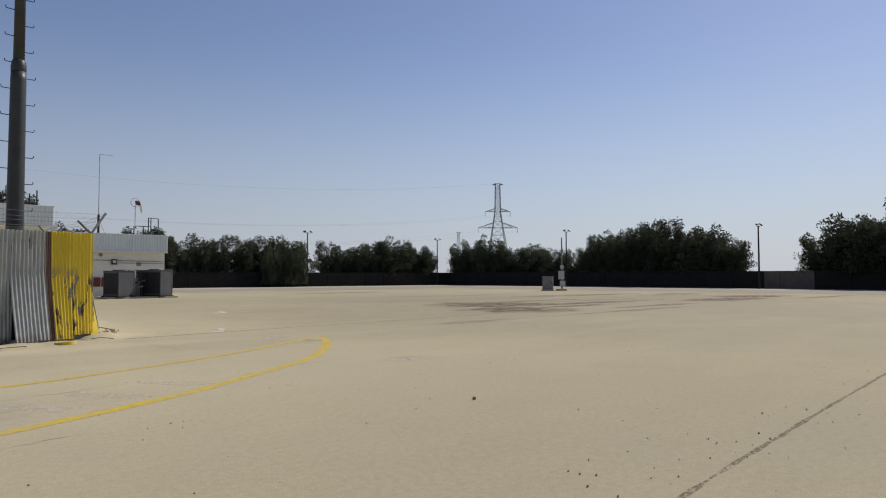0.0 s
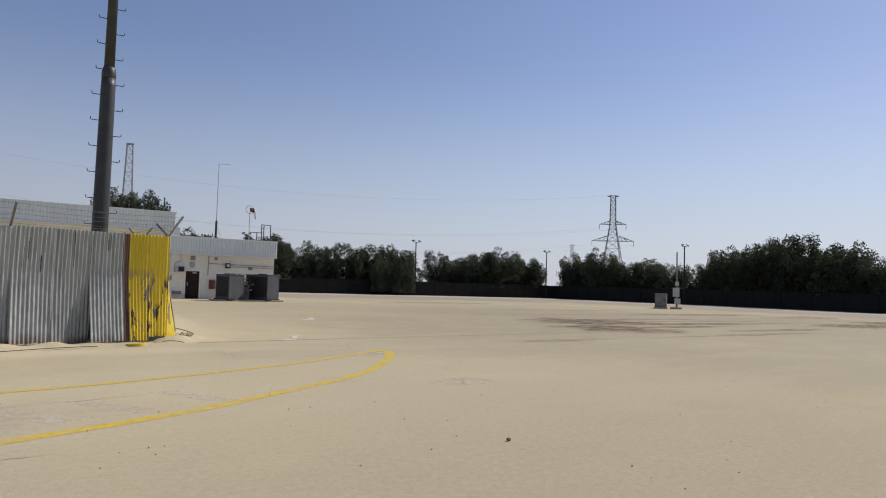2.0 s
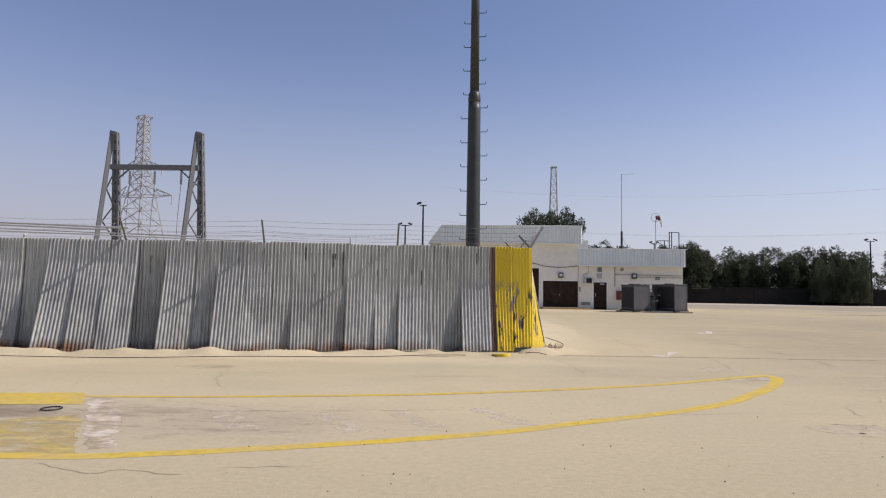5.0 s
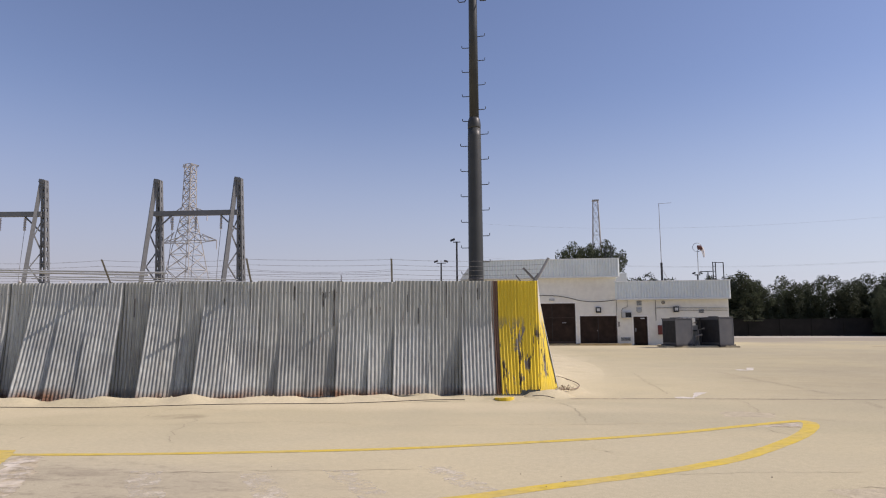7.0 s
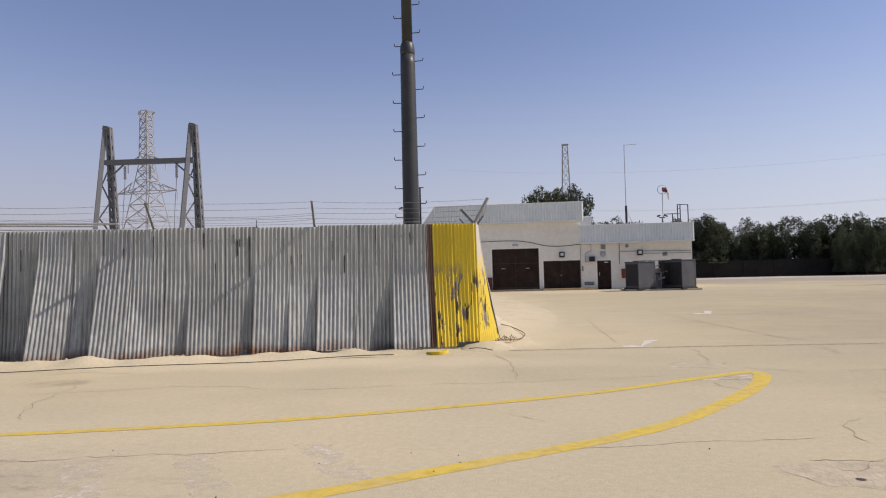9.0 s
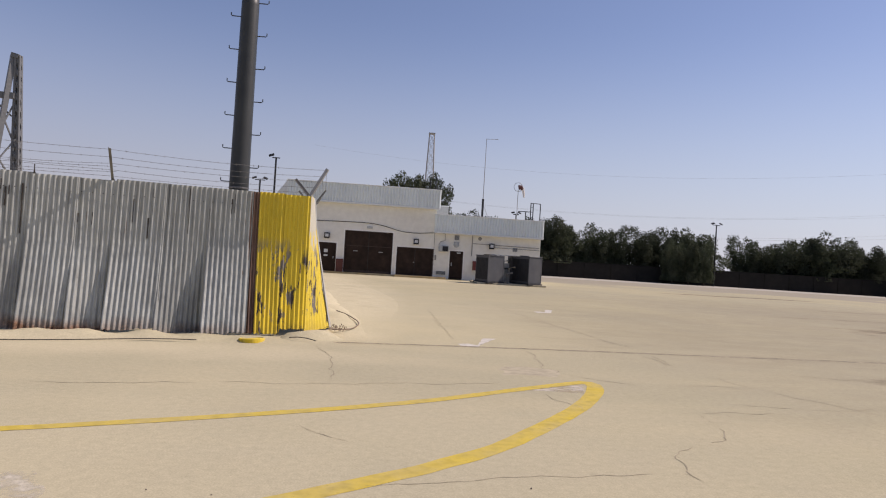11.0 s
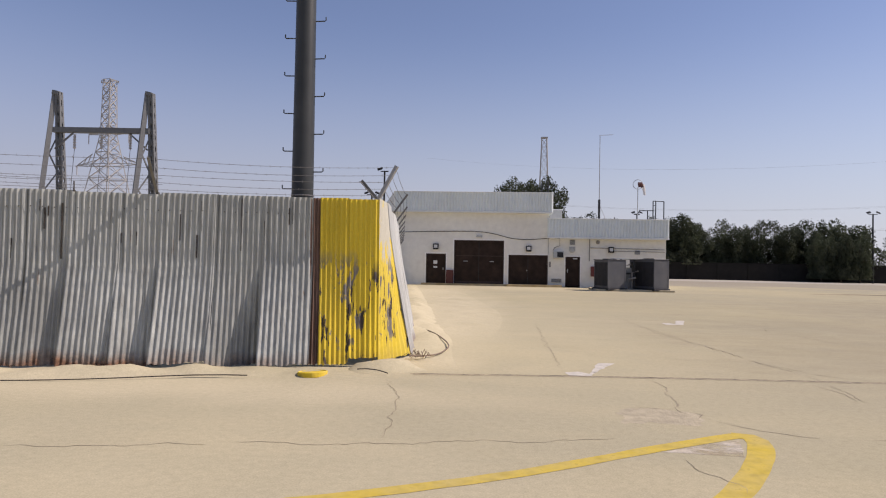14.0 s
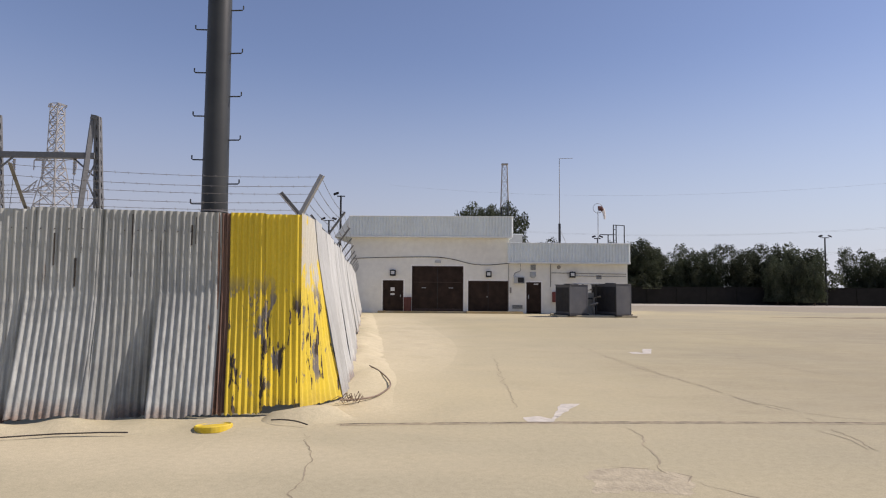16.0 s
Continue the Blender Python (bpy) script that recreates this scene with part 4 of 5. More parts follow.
part("strand", new_tube([v + Vector((0, 0, 0.04)) for v in smooth_line([(-0.55, -1.35, 0.02), (-0.42, -1.42, 0.04), (-0.25, -1.44, 0.03), (-0.1, -1.49, 0.0)], 0.08)], 0.008, 6), M_CABLE, rag)

ring = thing("rubber_ring", "small black rubber ring lying on the worn concrete", "ring", at=pose(-6.67, -8.72, 0.012))
part("loop", new_tube([(0.11 * math.cos(k * 0.2618), 0.12 * math.sin(k * 0.2618), 0.0) for k in range(25)], 0.008, 8), M_BLACK, ring, smooth=True)

twigs = thing("dry_twigs", "tangle of dry twigs caught at the fence corner", "twigs")
rt = random.Random(9)
for _ in range(16):
    x, y = 0.18 + rt.gauss(0, 0.07), -0.1 + rt.gauss(0, 0.10)
    a_, l_ = rt.uniform(0, 6.28), rt.uniform(0.08, 0.2)
    part("twig", new_tube([(x, y, 0.06), (x + 0.5 * l_ * math.cos(a_), y + 0.5 * l_ * math.sin(a_), 0.13 + rt.uniform(0, 0.05)), (x + l_ * math.cos(a_ + 0.4), y + l_ * math.sin(a_ + 0.4), 0.08)], 0.007, 4, 0.003), M_HOSE, twigs)

# ---- steel mast ----
MX, MY = -1.83, 0.17
mast = thing("floodlight_mast", "tall dark stepped steel mast with climbing rungs", "mast", at=pose(MX, MY, 0))
part("base_plate", new_box(-0.35, -0.35, -0.05, 0.35, 0.35, 0.03, 0.01), M_STEEL, mast)
part("lower_tube", lathe([(0.185, 0.0), (0.178, 3.0), (0.162, 6.1), (0.155, 6.31)], 32), M_MAST, mast, smooth=True)
part("joint_collar", lathe([(0.156, 6.30), (0.161, 6.34), (0.161, 6.42), (0.142, 6.54), (0.12, 6.58)], 32), M_MAST, mast, smooth=True)
part("upper_tube", lathe([(0.118, 6.56), (0.105, 9.5), (0.09, 13.0), (0.07, 17.0)], 28), M_MAST, mast, smooth=True)
for i in range(22):
    z = 2.115 + 0.3135 * i
    s = -1 if i % 2 == 0 else 1
    z -= 0.03 if s > 0 else 0.0
    r0 = 0.155 if z < 6.3 else 0.10
    part("rung", new_tube([(s * r0, 0, z), (s * (r0 + 0.17), -0.01, z), (s * (r0 + 0.185), -0.01, z + 0.015), (s * (r0 + 0.185), -0.01, z + 0.065)], 0.010, 6), M_MAST, mast)
for s in (-1, 1):
    part("guard_hoop", new_tube([(s * 0.1, 0, 9.75), (s * 0.2, -0.05, 9.58), (s * 0.33, -0.1, 9.55), (s * 0.4, -0.1, 9.68), (s * 0.4, -0.1, 10.4)], 0.014, 6), M_MAST, mast)
part("cable_band", lathe([(0.187, 2.62), (0.187, 2.64)], 24), M_WIRE, mast)

# ---- building ----
BY = 34.0
HX0, HX1, LX1 = -5.1, 5.45, 13.3


def wall_with_openings(x0, x1, z1, openings, y0, y1):
    """A wall from x0 to x1 with door openings (x0, x1, height) cut through it."""
    bm = bmesh.new()
    outline = [(x0, -0.3)]
    for a, b, h in sorted(openings):
        outline += [(a, -0.3), (a, h), (b, h), (b, -0.3)]
    outline += [(x1, -0.3), (x1, z1), (x0, z1)]
    face = bm.faces.new([bm.verts.new((x, y0, z)) for x, z in outline])
    made = bmesh.ops.extrude_face_region(bm, geom=[face])
    bmesh.ops.translate(bm, verts=[v for v in made["geom"] if isinstance(v, bmesh.types.BMVert)], vec=(0, y1 - y0, 0))
    bmesh.ops.recalc_face_normals(bm, faces=bm.faces[:])
    return bm


DOORS_HIGH = [(-2.93, -1.56, 2.06), (-1.0, 2.42, 3.02), (2.74, 5.40, 2.06)]
DOORS_LOW = [(6.60, 7.58, 1.99)]
house = thing("workshop_building", "low cream service building with white ribbed roof fascia", "building")
part("front_wall", wall_with_openings(HX0, HX1, 5.1, DOORS_HIGH, BY, BY + 0.25), M_WALL, house)
part("front_wall", wall_with_openings(HX1, LX1, 3.4, DOORS_LOW, BY + 0.004, BY + 0.25), M_WALL, house)
part("side_wall", new_box(HX0, BY + 0.25, -0.3, HX0 + 0.25, BY + 14, 5.1), M_WALL, house)
part("side_wall", new_box(LX1 - 0.25, BY + 0.25, -0.3, LX1, BY + 12, 3.4), M_WALL, house)
part("side_wall", new_box(HX1 - 0.25, BY + 0.25, -0.3, HX1, BY + 14, 5.1), M_WALL, house)
part("back_wall", new_box(HX0 + 0.25, BY + 13.75, -0.3, HX1 - 0.25, BY + 14, 5.1), M_WALL, house)
part("back_wall", new_box(HX1, BY + 11.75, -0.3, LX1 - 0.25, BY + 12, 3.4), M_WALL, house)
part("roof", new_box(HX0 - 0.1, BY - 0.1, 5.1, HX1 + 0.1, BY + 14.1, 5.3), M_TRIM, house)
part("roof", new_box(HX1 + 0.02, BY - 0.1, 3.4, LX1 + 0.1, BY + 12.1, 3.55), M_TRIM, house)


def ribbed(p0, p1, z0, z1, inward, lean=0.0, pitch=0.2):
    """A ribbed fascia: trapezoid ribs standing on a sheet, from p0 to p1 in plan; its top may lean inward."""
    a, b = Vector((*p0, 0)), Vector((*p1, 0))
    d = (b - a).normalized()
    inn = Vector((*inward, 0)).normalized()
    n = int((b - a).length / pitch)
    prof = []
    for i in range(n):
        for f, h in ((0.0, 0.0), (0.3, 0.0), (0.42, 1.0), (0.82, 1.0), (0.94, 0.0)):
            prof.append(((i + f) * (b - a).length / n, h))
    prof.append(((b - a).length, 0.0))
    bm = bmesh.new()
    lo = [bm.verts.new(a + d * s - inn * (0.05 * h) + Vector((0, 0, z0))) for s, h in prof]
    hi = [bm.verts.new(a + d * s - inn * (0.05 * h) + inn * lean + Vector((0, 0, z1))) for s, h in prof]
    for i in range(len(prof) - 1):
        bm.faces.new((lo[i], lo[i + 1], hi[i + 1], hi[i]))
    bl = [bm.verts.new(q + inn * 0.03 + Vector((0, 0, z))) for q, z in ((a, z0), (b, z0), (b + inn * lean, z1), (a + inn * lean, z1))]
    bm.faces.new(bl)
    return bm


FY = BY - 0.32
part("fascia", ribbed((HX0 - 0.05, FY), (HX1 + 0.2, FY), 4.95, 6.26, (0, 1)), M_PARAPET, house, "white ribbed metal fascia")
part("fascia", ribbed((HX1 - 0.12, FY - 0.02), (LX1 + 0.08, FY - 0.02), 3.27, 4.52, (0, 1)), M_PARAPET, house, "white ribbed metal fascia")
part("fascia", ribbed((HX1 + 0.2, FY), (HX1 + 0.2, BY + 14), 4.95, 6.26, (-1, 0)), M_PARAPET, house)
part("fascia", ribbed((LX1 + 0.08, FY), (LX1 + 0.08, BY + 12), 3.27, 4.52, (-1, 0)), M_PARAPET, house)
part("fascia_cap", new_box(HX0 - 0.1, FY - 0.06, 6.26, HX1 + 0.26, FY + 0.14, 6.33, 0.01), M_TRIM, house)
part("fascia_cap", new_box(HX1 - 0.16, FY - 0.08, 4.52, LX1 + 0.14, FY + 0.12, 4.59, 0.01), M_TRIM, house)
part("fascia_cap", new_box(HX1 + 0.1, FY + 0.14, 6.26, HX1 + 0.26, BY + 14, 6.33, 0.01), M_TRIM, house)
part("fascia_cap", new_box(LX1, FY + 0.12, 4.52, LX1 + 0.14, BY + 12, 4.59, 0.01), M_TRIM, house)
part("fascia_trim", new_box(HX0 - 0.07, FY - 0.085, 4.90, HX1 + 0.22, FY - 0.055, 5.01, 0.005), M_TRIM, house)
part("fascia_trim", new_box(HX1 - 0.14, FY - 0.105, 3.22, LX1 + 0.1, FY - 0.075, 3.33, 0.005), M_TRIM, house)
part("soffit", new_box(HX0 - 0.05, FY + 0.03, 4.90, HX1 + 0.2, BY, 4.95), M_TRIM, house)
part("soffit", new_box(HX1, FY + 0.01, 3.22, LX1 + 0.08, BY + 0.004, 3.27), M_TRIM, house)
# sloping end of the tall fascia
bm = bmesh.new()
q = [bm.verts.new(v) for v in ((HX0 - 0.06, FY, 6.3), (HX0 - 0.06, FY, 4.92), (HX0 - 1.15, FY + 0.5, 4.92), (HX0 - 0.06, BY + 14, 6.3), (HX0 - 1.15, BY + 14, 4.92))]
bm.faces.new((q[0], q[2], q[1]))
bm.faces.new((q[0], q[3], q[4], q[2]))
bm.faces.new((q[1], q[2], q[4]))
part("eave_end", bm, M_TRIM, house)
part("plinth_step", new_box(-3.2, BY - 0.55, -0.2, 2.6, BY - 0.002, 0.04, 0.01), M_KERB, house)
part("plinth_step", new_box(2.62, BY - 0.75, -0.2, 6.3, BY - 0.002, 0.06, 0.01), M_KERB, house)


def door(x0, x1, h, leaves, label):
    d = part("door", new_box(x0 + 0.05, BY + 0.06, 0.0, x1 - 0.05, BY + 0.11, h - 0.05, 0.004), M_BROWN, house, label)
    bm = bmesh.new()
    box(bm, x0, BY - 0.01, -0.05, x0 + 0.06, BY + 0.2, h)
    box(bm, x1 - 0.06, BY - 0.01, -0.05, x1, BY + 0.2, h)
    box(bm, x0 + 0.06, BY - 0.01, h - 0.06, x1 - 0.06, BY + 0.2, h)
    part("frame", bm, M_FRAME, d)
    bm = bmesh.new()
    box(bm, x0 - 0.09, BY - 0.022, -0.05, x0 - 0.002, BY - 0.003, h + 0.09)
    box(bm, x1 + 0.002, BY - 0.022, -0.05, x1 + 0.09, BY - 0.003, h + 0.09)
    box(bm, x0 - 0.002, BY - 0.022, h + 0.002, x1 + 0.002, BY - 0.003, h + 0.09)
    part("surround", bm, M_SURROUND, d, "white-painted surround")
    for i in range(1, leaves):
        x = x0 + (x1 - x0) * i / leaves
        part("leaf_seam", new_box(x - 0.015, BY + 0.045, 0.02, x + 0.015, BY + 0.062, h - 0.06), M_BLACK, d)
    return d


d = door(-2.93, -1.56, 2.06, 1, "dark brown steel door with notices")
for z in (1.35, 1.08):
    part("notice", new_box(-2.42, BY + 0.045, z, -2.15, BY + 0.058, z + 0.24 if z > 1.2 else z + 0.12), M_PAPER, d, "white paper notice")
part("handle", new_box(-1.78, BY + 0.02, 0.95, -1.72, BY + 0.06, 1.1, 0.004), M_STEEL, d)
d = door(-1.0, 2.42, 3.02, 2, "tall dark brown sliding workshop door")
part("rail", new_box(-0.9, BY + 0.03, 1.93, 2.32, BY + 0.058, 1.97), M_FRAME, d)
part("rail", new_box(-0.9, BY + 0.03, 0.08, 2.32, BY + 0.058, 0.2), M_FRAME, d)
for x in (-0.35, 1.45):
    part("handle", new_box(x, BY + 0.02, 1.55, x + 0.3, BY + 0.055, 1.6, 0.004), M_STEEL, d)
d = door(2.74, 5.40, 2.06, 2, "dark brown double garage door")
part("handle", lathe([(0.035, 0), (0.035, 0.04)], 12), M_STEEL, d).matrix_basis = pose(4.0, BY + 0.06, 1.0, 90)
d = door(6.60, 7.58, 1.99, 1, "dark brown steel side door")
part("closer", new_box(7.1, BY + 0.02, 1.83, 7.4, BY + 0.058, 1.9), M_PAPER, d)
part("handle", new_box(6.72, BY + 0.02, 0.9, 6.78, BY + 0.058, 1.15, 0.004), M_STEEL, d)


def wall_light(x, z, s=1.0):
    e = thing("wall_light", "black square floodlight on the cream wall", "wall light", "floodlights on the building", at=pose(x, BY, z))
    part("bracket", new_box(-0.03, -0.10, 0.1, 0.03, -0.001, 0.22), M_BLACK, e)
    body = bmesh.new()
    box(body, -0.19 * s, -0.24, -0.2 * s, 0.19 * s, -0.08, 0.2 * s)
    part("housing", bevel(body, 0.02), M_BLACK, e)
    part("lens", new_box(-0.115 * s, -0.25, -0.09 * s, 0.115 * s, -0.238, 0.12 * s), M_GLASS, e, "pale glass lens")


wall_light(-2.26, 2.55)
wall_light(4.09, 2.50)
wall_light(9.63, 2.50)

cab = thing("red_cabinet", "dull red metal cabinet standing by the brown door", "cabinet", at=pose(-1.27, BY - 0.16, 0.02))
part("body", new_box(-0.25, -0.13, 0.0, 0.25, 0.13, 0.93, 0.008), M_RED_BROWN, cab)
part("door", new_box(-0.2, -0.145, 0.08, 0.2, -0.132, 0.85, 0.003), M_RED_BROWN, cab)
for x in (8.5, 9.05):
    e = thing("hose_cabinet", "red fire hose cabinet mounted on the wall", "fire cabinet", "fire cabinets", at=pose(x, BY, 0.68))
    part("body", new_box(-0.2, -0.2, 0.0, 0.2, -0.001, 0.68, 0.01), M_RED, e)
    part("door", new_box(-0.16, -0.215, 0.05, 0.16, -0.202, 0.63, 0.004), M_RED, e)
    part("handle", new_box(0.1, -0.235, 0.3, 0.13, -0.214, 0.4), M_STEEL, e)

ac = thing("window_air_conditioner", "window air conditioner unit set in the cream wall", "air conditioner", at=pose(6.1, BY, 2.12))
part("casing", new_box(-0.34, -0.36, -0.22, 0.34, -0.001, 0.22, 0.015), M_PALE_GREY, ac)
part("grille", new_box(-0.10, -0.37, -0.17, 0.30, -0.358, 0.17), M_GRILLE, ac)
for i in range(6):
    part("slat", new_box(-0.09, -0.378, -0.15 + i * 0.055, 0.29, -0.370, -0.13 + i * 0.055), M_BLACK, ac)


def vent(x, z, w, h, n, label):
    e = thing("wall_vent", label, "vent", at=pose(x, BY, z))
    part("frame", new_box(-w / 2, -0.04, -h / 2, w / 2, -0.001, h / 2, 0.005), M_PALE_GREY, e)
    for i in range(n):
        zz = -h / 2 + h * (i + 0.5) / n
        part("slat", new_box(-w / 2 + 0.03, -0.055, zz - 0.012, w / 2 - 0.03, -0.041, zz + 0.012), M_GRILLE, e)


vent(7.05, 2.98, 0.36, 0.34, 5, "small louvred grey vent high on the wall")
vent(6.0, 0.36, 0.7, 0.24, 4, "low louvred vent near the ground")
vent(11.4, 2.35, 0.36, 0.26, 4, "small louvred grey vent on the wall")
bell = thing("alarm_bell", "pale round alarm bell on the wall", "bell", at=pose(7.03, BY, 2.45))
part("gong", lathe([(0.2, 0), (0.2, 0.05), (0.12, 0.1), (0.04, 0.11)], 20), M_PALE_GREY, bell).matrix_basis = pose(0, -0.001, 0, 90)
part("box", new_box(-0.2, -0.07, 0.12, 0.2, -0.001, 0.22, 0.005), M_PALE_GREY, bell)
bell = thing("siren", "grey round siren on the wall", "siren", at=pose(8.75, BY, 3.0))
part("horn", lathe([(0.13, 0), (0.13, 0.05), (0.08, 0.12), (0.03, 0.14)], 18), M_PIPE, bell).matrix_basis = pose(0, -0.001, 0, 90)
box_ = thing("junction_box", "white junction box above the workshop door", "junction box", at=pose(0.72, BY, 3.3))
part("body", new_box(-0.2, -0.12, -0.08, 0.2, -0.001, 0.08, 0.01), M_PALE_GREY, box_)
pl = thing("wall_panel", "small grey switch panel on the wall", "switch panel", at=pose(5.55, BY, 1.45))
part("body", new_box(-0.06, -0.06, -0.18, 0.06, -0.001, 0.18, 0.006), M_PIPE, pl)


def conduit(points, r, label, material=M_PIPE):
    e = thing("conduit", label, "conduit")
    part("pipe", new_tube([(x, BY - 0.035, z) for x, z in points], r, 6), material, e)


conduit([(p.x, p.y) for p in smooth_line([(-4.95, 3.5), (-2.5, 3.58), (0.3, 3.62), (1.6, 3.5), (3.0, 3.17), (4.2, 3.12), (5.6, 3.24), (6.2, 3.22)], 0.3)], 0.022, "sagging dark cable along the cream wall", M_CABLE)
conduit([(6.2, 3.2), (6.2, 2.72), (5.85, 2.6), (5.75, 2.4)], 0.02, "grey cable conduit dropping to the air conditioner")
conduit([(8.2, 3.2), (8.2, 1.7)], 0.03, "grey downpipe on the cream wall")
conduit([(8.25, 2.62), (13.2, 2.56)], 0.025, "grey conduit along the cream wall")
conduit([(9.8, 2.42), (13.2, 2.40)], 0.02, "thin grey conduit along the cream wall")
conduit([(5.42, 0.1), (5.42, 3.2)], 0.015, "thin grey conduit up the wall")

# roof things
whip = thing("whip_antenna", "slender whip antenna on a dark pole on the roof", "antenna", at=pose(9.33, 37.0, 3.55))
part("pole", new_tube([(0, 0, 0), (0, 0, 2.65)], 0.085, 10), M_BLACK, whip)
part("mast", new_tube([(0, 0, 2.6), (0, 0, 7.35)], 0.032, 8, 0.022), M_STEEL, whip)
part("element", new_tube([(-0.05, 0, 7.34), (0.95, 0, 7.38)], 0.018, 6), M_STEEL, whip)
part("guy", new_tube([(0, 0, 2.3), (0.95, 0.3, 0.3)], 0.02, 5), M_STEEL, whip)

sock = thing("windsock", "orange and white windsock hanging limp on a pole", "windsock", at=pose(12.3, 38.0, 3.5))
part("pole", new_tube([(0, 0, 0), (0, 0, 3.75)], 0.03, 8), M_PALE_GREY, sock)
hoop = bmesh.new()
tube(hoop, [(0.35 * math.cos(a * math.pi / 12), 0, 3.95 + 0.35 * math.sin(a * math.pi / 12)) for a in range(25)], 0.02, 6, caps=False)
part("hoop", hoop, M_STEEL, sock)
part("sleeve", new_tube([(0.05, -0.03, 3.92), (0.2, -0.02, 3.95), (0.36, 0, 3.8)], 0.2, 12, 0.14), M_SOCK, sock, "orange-red sleeve")
part("tail", new_tube([(0.33, 0, 3.93), (0.44, 0, 3.6), (0.5, 0, 3.15)], 0.15, 12, 0.07), M_SOCK_WHITE, sock, "pale tail")

cage = thing("roof_ladder_rail", "tubular steel ladder guard rail on the low roof", "ladder rail", at=pose(13.62, 39.0, 3.5))
for x, h in ((-0.35, 2.1), (0.05, 2.85), (0.25, 2.85), (0.85, 2.8)):
    part("upright", new_tube([(x, 0, 0), (x, 0, h)], 0.04, 6), M_BLACK, cage)
for z in (1.4, 2.1):
    part("rail", new_tube([(-1.1, 0, z - 0.3), (-0.95, 0, z), (0.05, 0, z)], 0.035, 6), M_BLACK, cage)
part("rail", new_tube([(-1.1, 0, 0), (-1.1, 0, 1.85)], 0.035, 6), M_BLACK, cage)
part("rail", new_tube([(0.05, 0, 2.83), (0.85, 0, 2.8)], 0.03, 6), M_BLACK, cage)
for z in (1.3, 1.7, 2.1, 2.5):
    part("rung", new_tube([(0.05, 0, z), (0.25, 0, z)], 0.02, 6), M_BLACK, cage)


def unit(bm_label, x, y, z, w, d, h):
    e = thing("rooftop_unit", bm_label, "rooftop unit", at=pose(x, y, z))
    part("casing", new_box(-w / 2, -d / 2, 0.1, w / 2, d / 2, h, 0.02), M_PALE_GREY, e)
    part("stand", new_box(-w / 2 + 0.08, -d / 2 + 0.08, 0, w / 2 - 0.08, d / 2 - 0.08, 0.1), M_GRILLE, e)
    part("fan_grille", new_box(w / 2 + 0.001, -d / 2 + 0.1, 0.2, w / 2 + 0.012, d / 2 - 0.1, h - 0.12), M_GRILLE, e)
    part("lid", new_box(-w / 2 - 0.04, -d / 2 - 0.04, h, w / 2 + 0.04, d / 2 + 0.04, h + 0.05, 0.01), M_PARAPET, e)


unit("pale grey air-conditioning unit on the low roof", 6.35, 38.5, 3.55, 0.9, 0.8, 1.95)


def flood_pole(x, y, h, label, spread=0.55, r=0.13, heads=2, z=None, size=1.0):
    z0 = gz(x, y) if z is None else z
    e = thing("floodlight_pole", label, "floodlight pole", "floodlight poles", at=pose(x, y, z0))
    part("pole", new_tube([(0, 0, -0.1), (0, 0, h * 0.5), (0, 0, h)], r, 10, r * 0.65), M_POLE, e)
    part("crossbar", new_tube([(-spread, 0, h - 0.05), (spread, 0, h - 0.05)], 0.05, 6), M_POLE, e)
    for i in range(heads):
        s = -1 if i == 0 else 1
        hd = bmesh.new()
        box(hd, -0.24 * size, -0.16 * size, -0.07 * size, 0.24 * size, 0.16 * size, 0.07 * size)
        bevel(hd, 0.03)
        bmesh.ops.transform(hd, matrix=Matrix.Translation((s * (spread + 0.05), -0.1 * size, h + 0.16 * size)) @ Euler((0.5, s * 0.35, 0)).to_matrix().to_4x4(), verts=hd.verts[:])
        part("lamp_head", hd, M_POLE, e)
    return e


# ---- condenser units before the building ----
def condenser(x, y, turn, w, d, h, label):
    e = thing("condenser_unit", label, "condenser unit", "condenser units", at=pose(x, y, 0.05, 0, 0, turn))
    part("skid", new_box(-w / 2 - 0.08, -d / 2 - 0.08, -0.05, w / 2 + 0.08, d / 2 + 0.08, 0.08, 0.01), M_GRILLE, e)
    part("casing", new_box(-w / 2, -d / 2, 0.08, w / 2, d / 2, h, 0.02), M_DARK_GREY, e)
    part("lid", new_box(-w / 2 - 0.03, -d / 2 - 0.03, h, w / 2 + 0.03, d / 2 + 0.03, h + 0.05, 0.01), M_DARK_GREY, e)
    for s in (-0.25, 0.25):
        part("fan_ring", lathe([(0.3, h + 0.05), (0.3, h + 0.1), (0.26, h + 0.1), (0.26, h + 0.06)], 20), M_GRILLE, e).matrix_basis = pose(s * w * 0.9, s * d * 0.5, 0)
    part("coil_panel", new_box(-w / 2 - 0.012, -d / 2 + 0.1, 0.2, -w / 2 - 0.001, d / 2 - 0.1, h - 0.12), M_GRILLE, e, "dark finned coil panel")
    for i in range(9):
        yy = -d / 2 + 0.15 + (d - 0.3) * i / 8
        part("fin", new_box(-w / 2 - 0.02, yy - 0.012, 0.22, -w / 2 - 0.012, yy + 0.012, h - 0.14), M_BLACK, e)
    for sx in (-1, 1):
        part("corner_post", new_box(sx * w / 2 - 0.03, -d / 2 - 0.012, 0.1, sx * w / 2 + 0.03, -d / 2 - 0.001, h - 0.02), M_DARK_GREY, e)
    return e


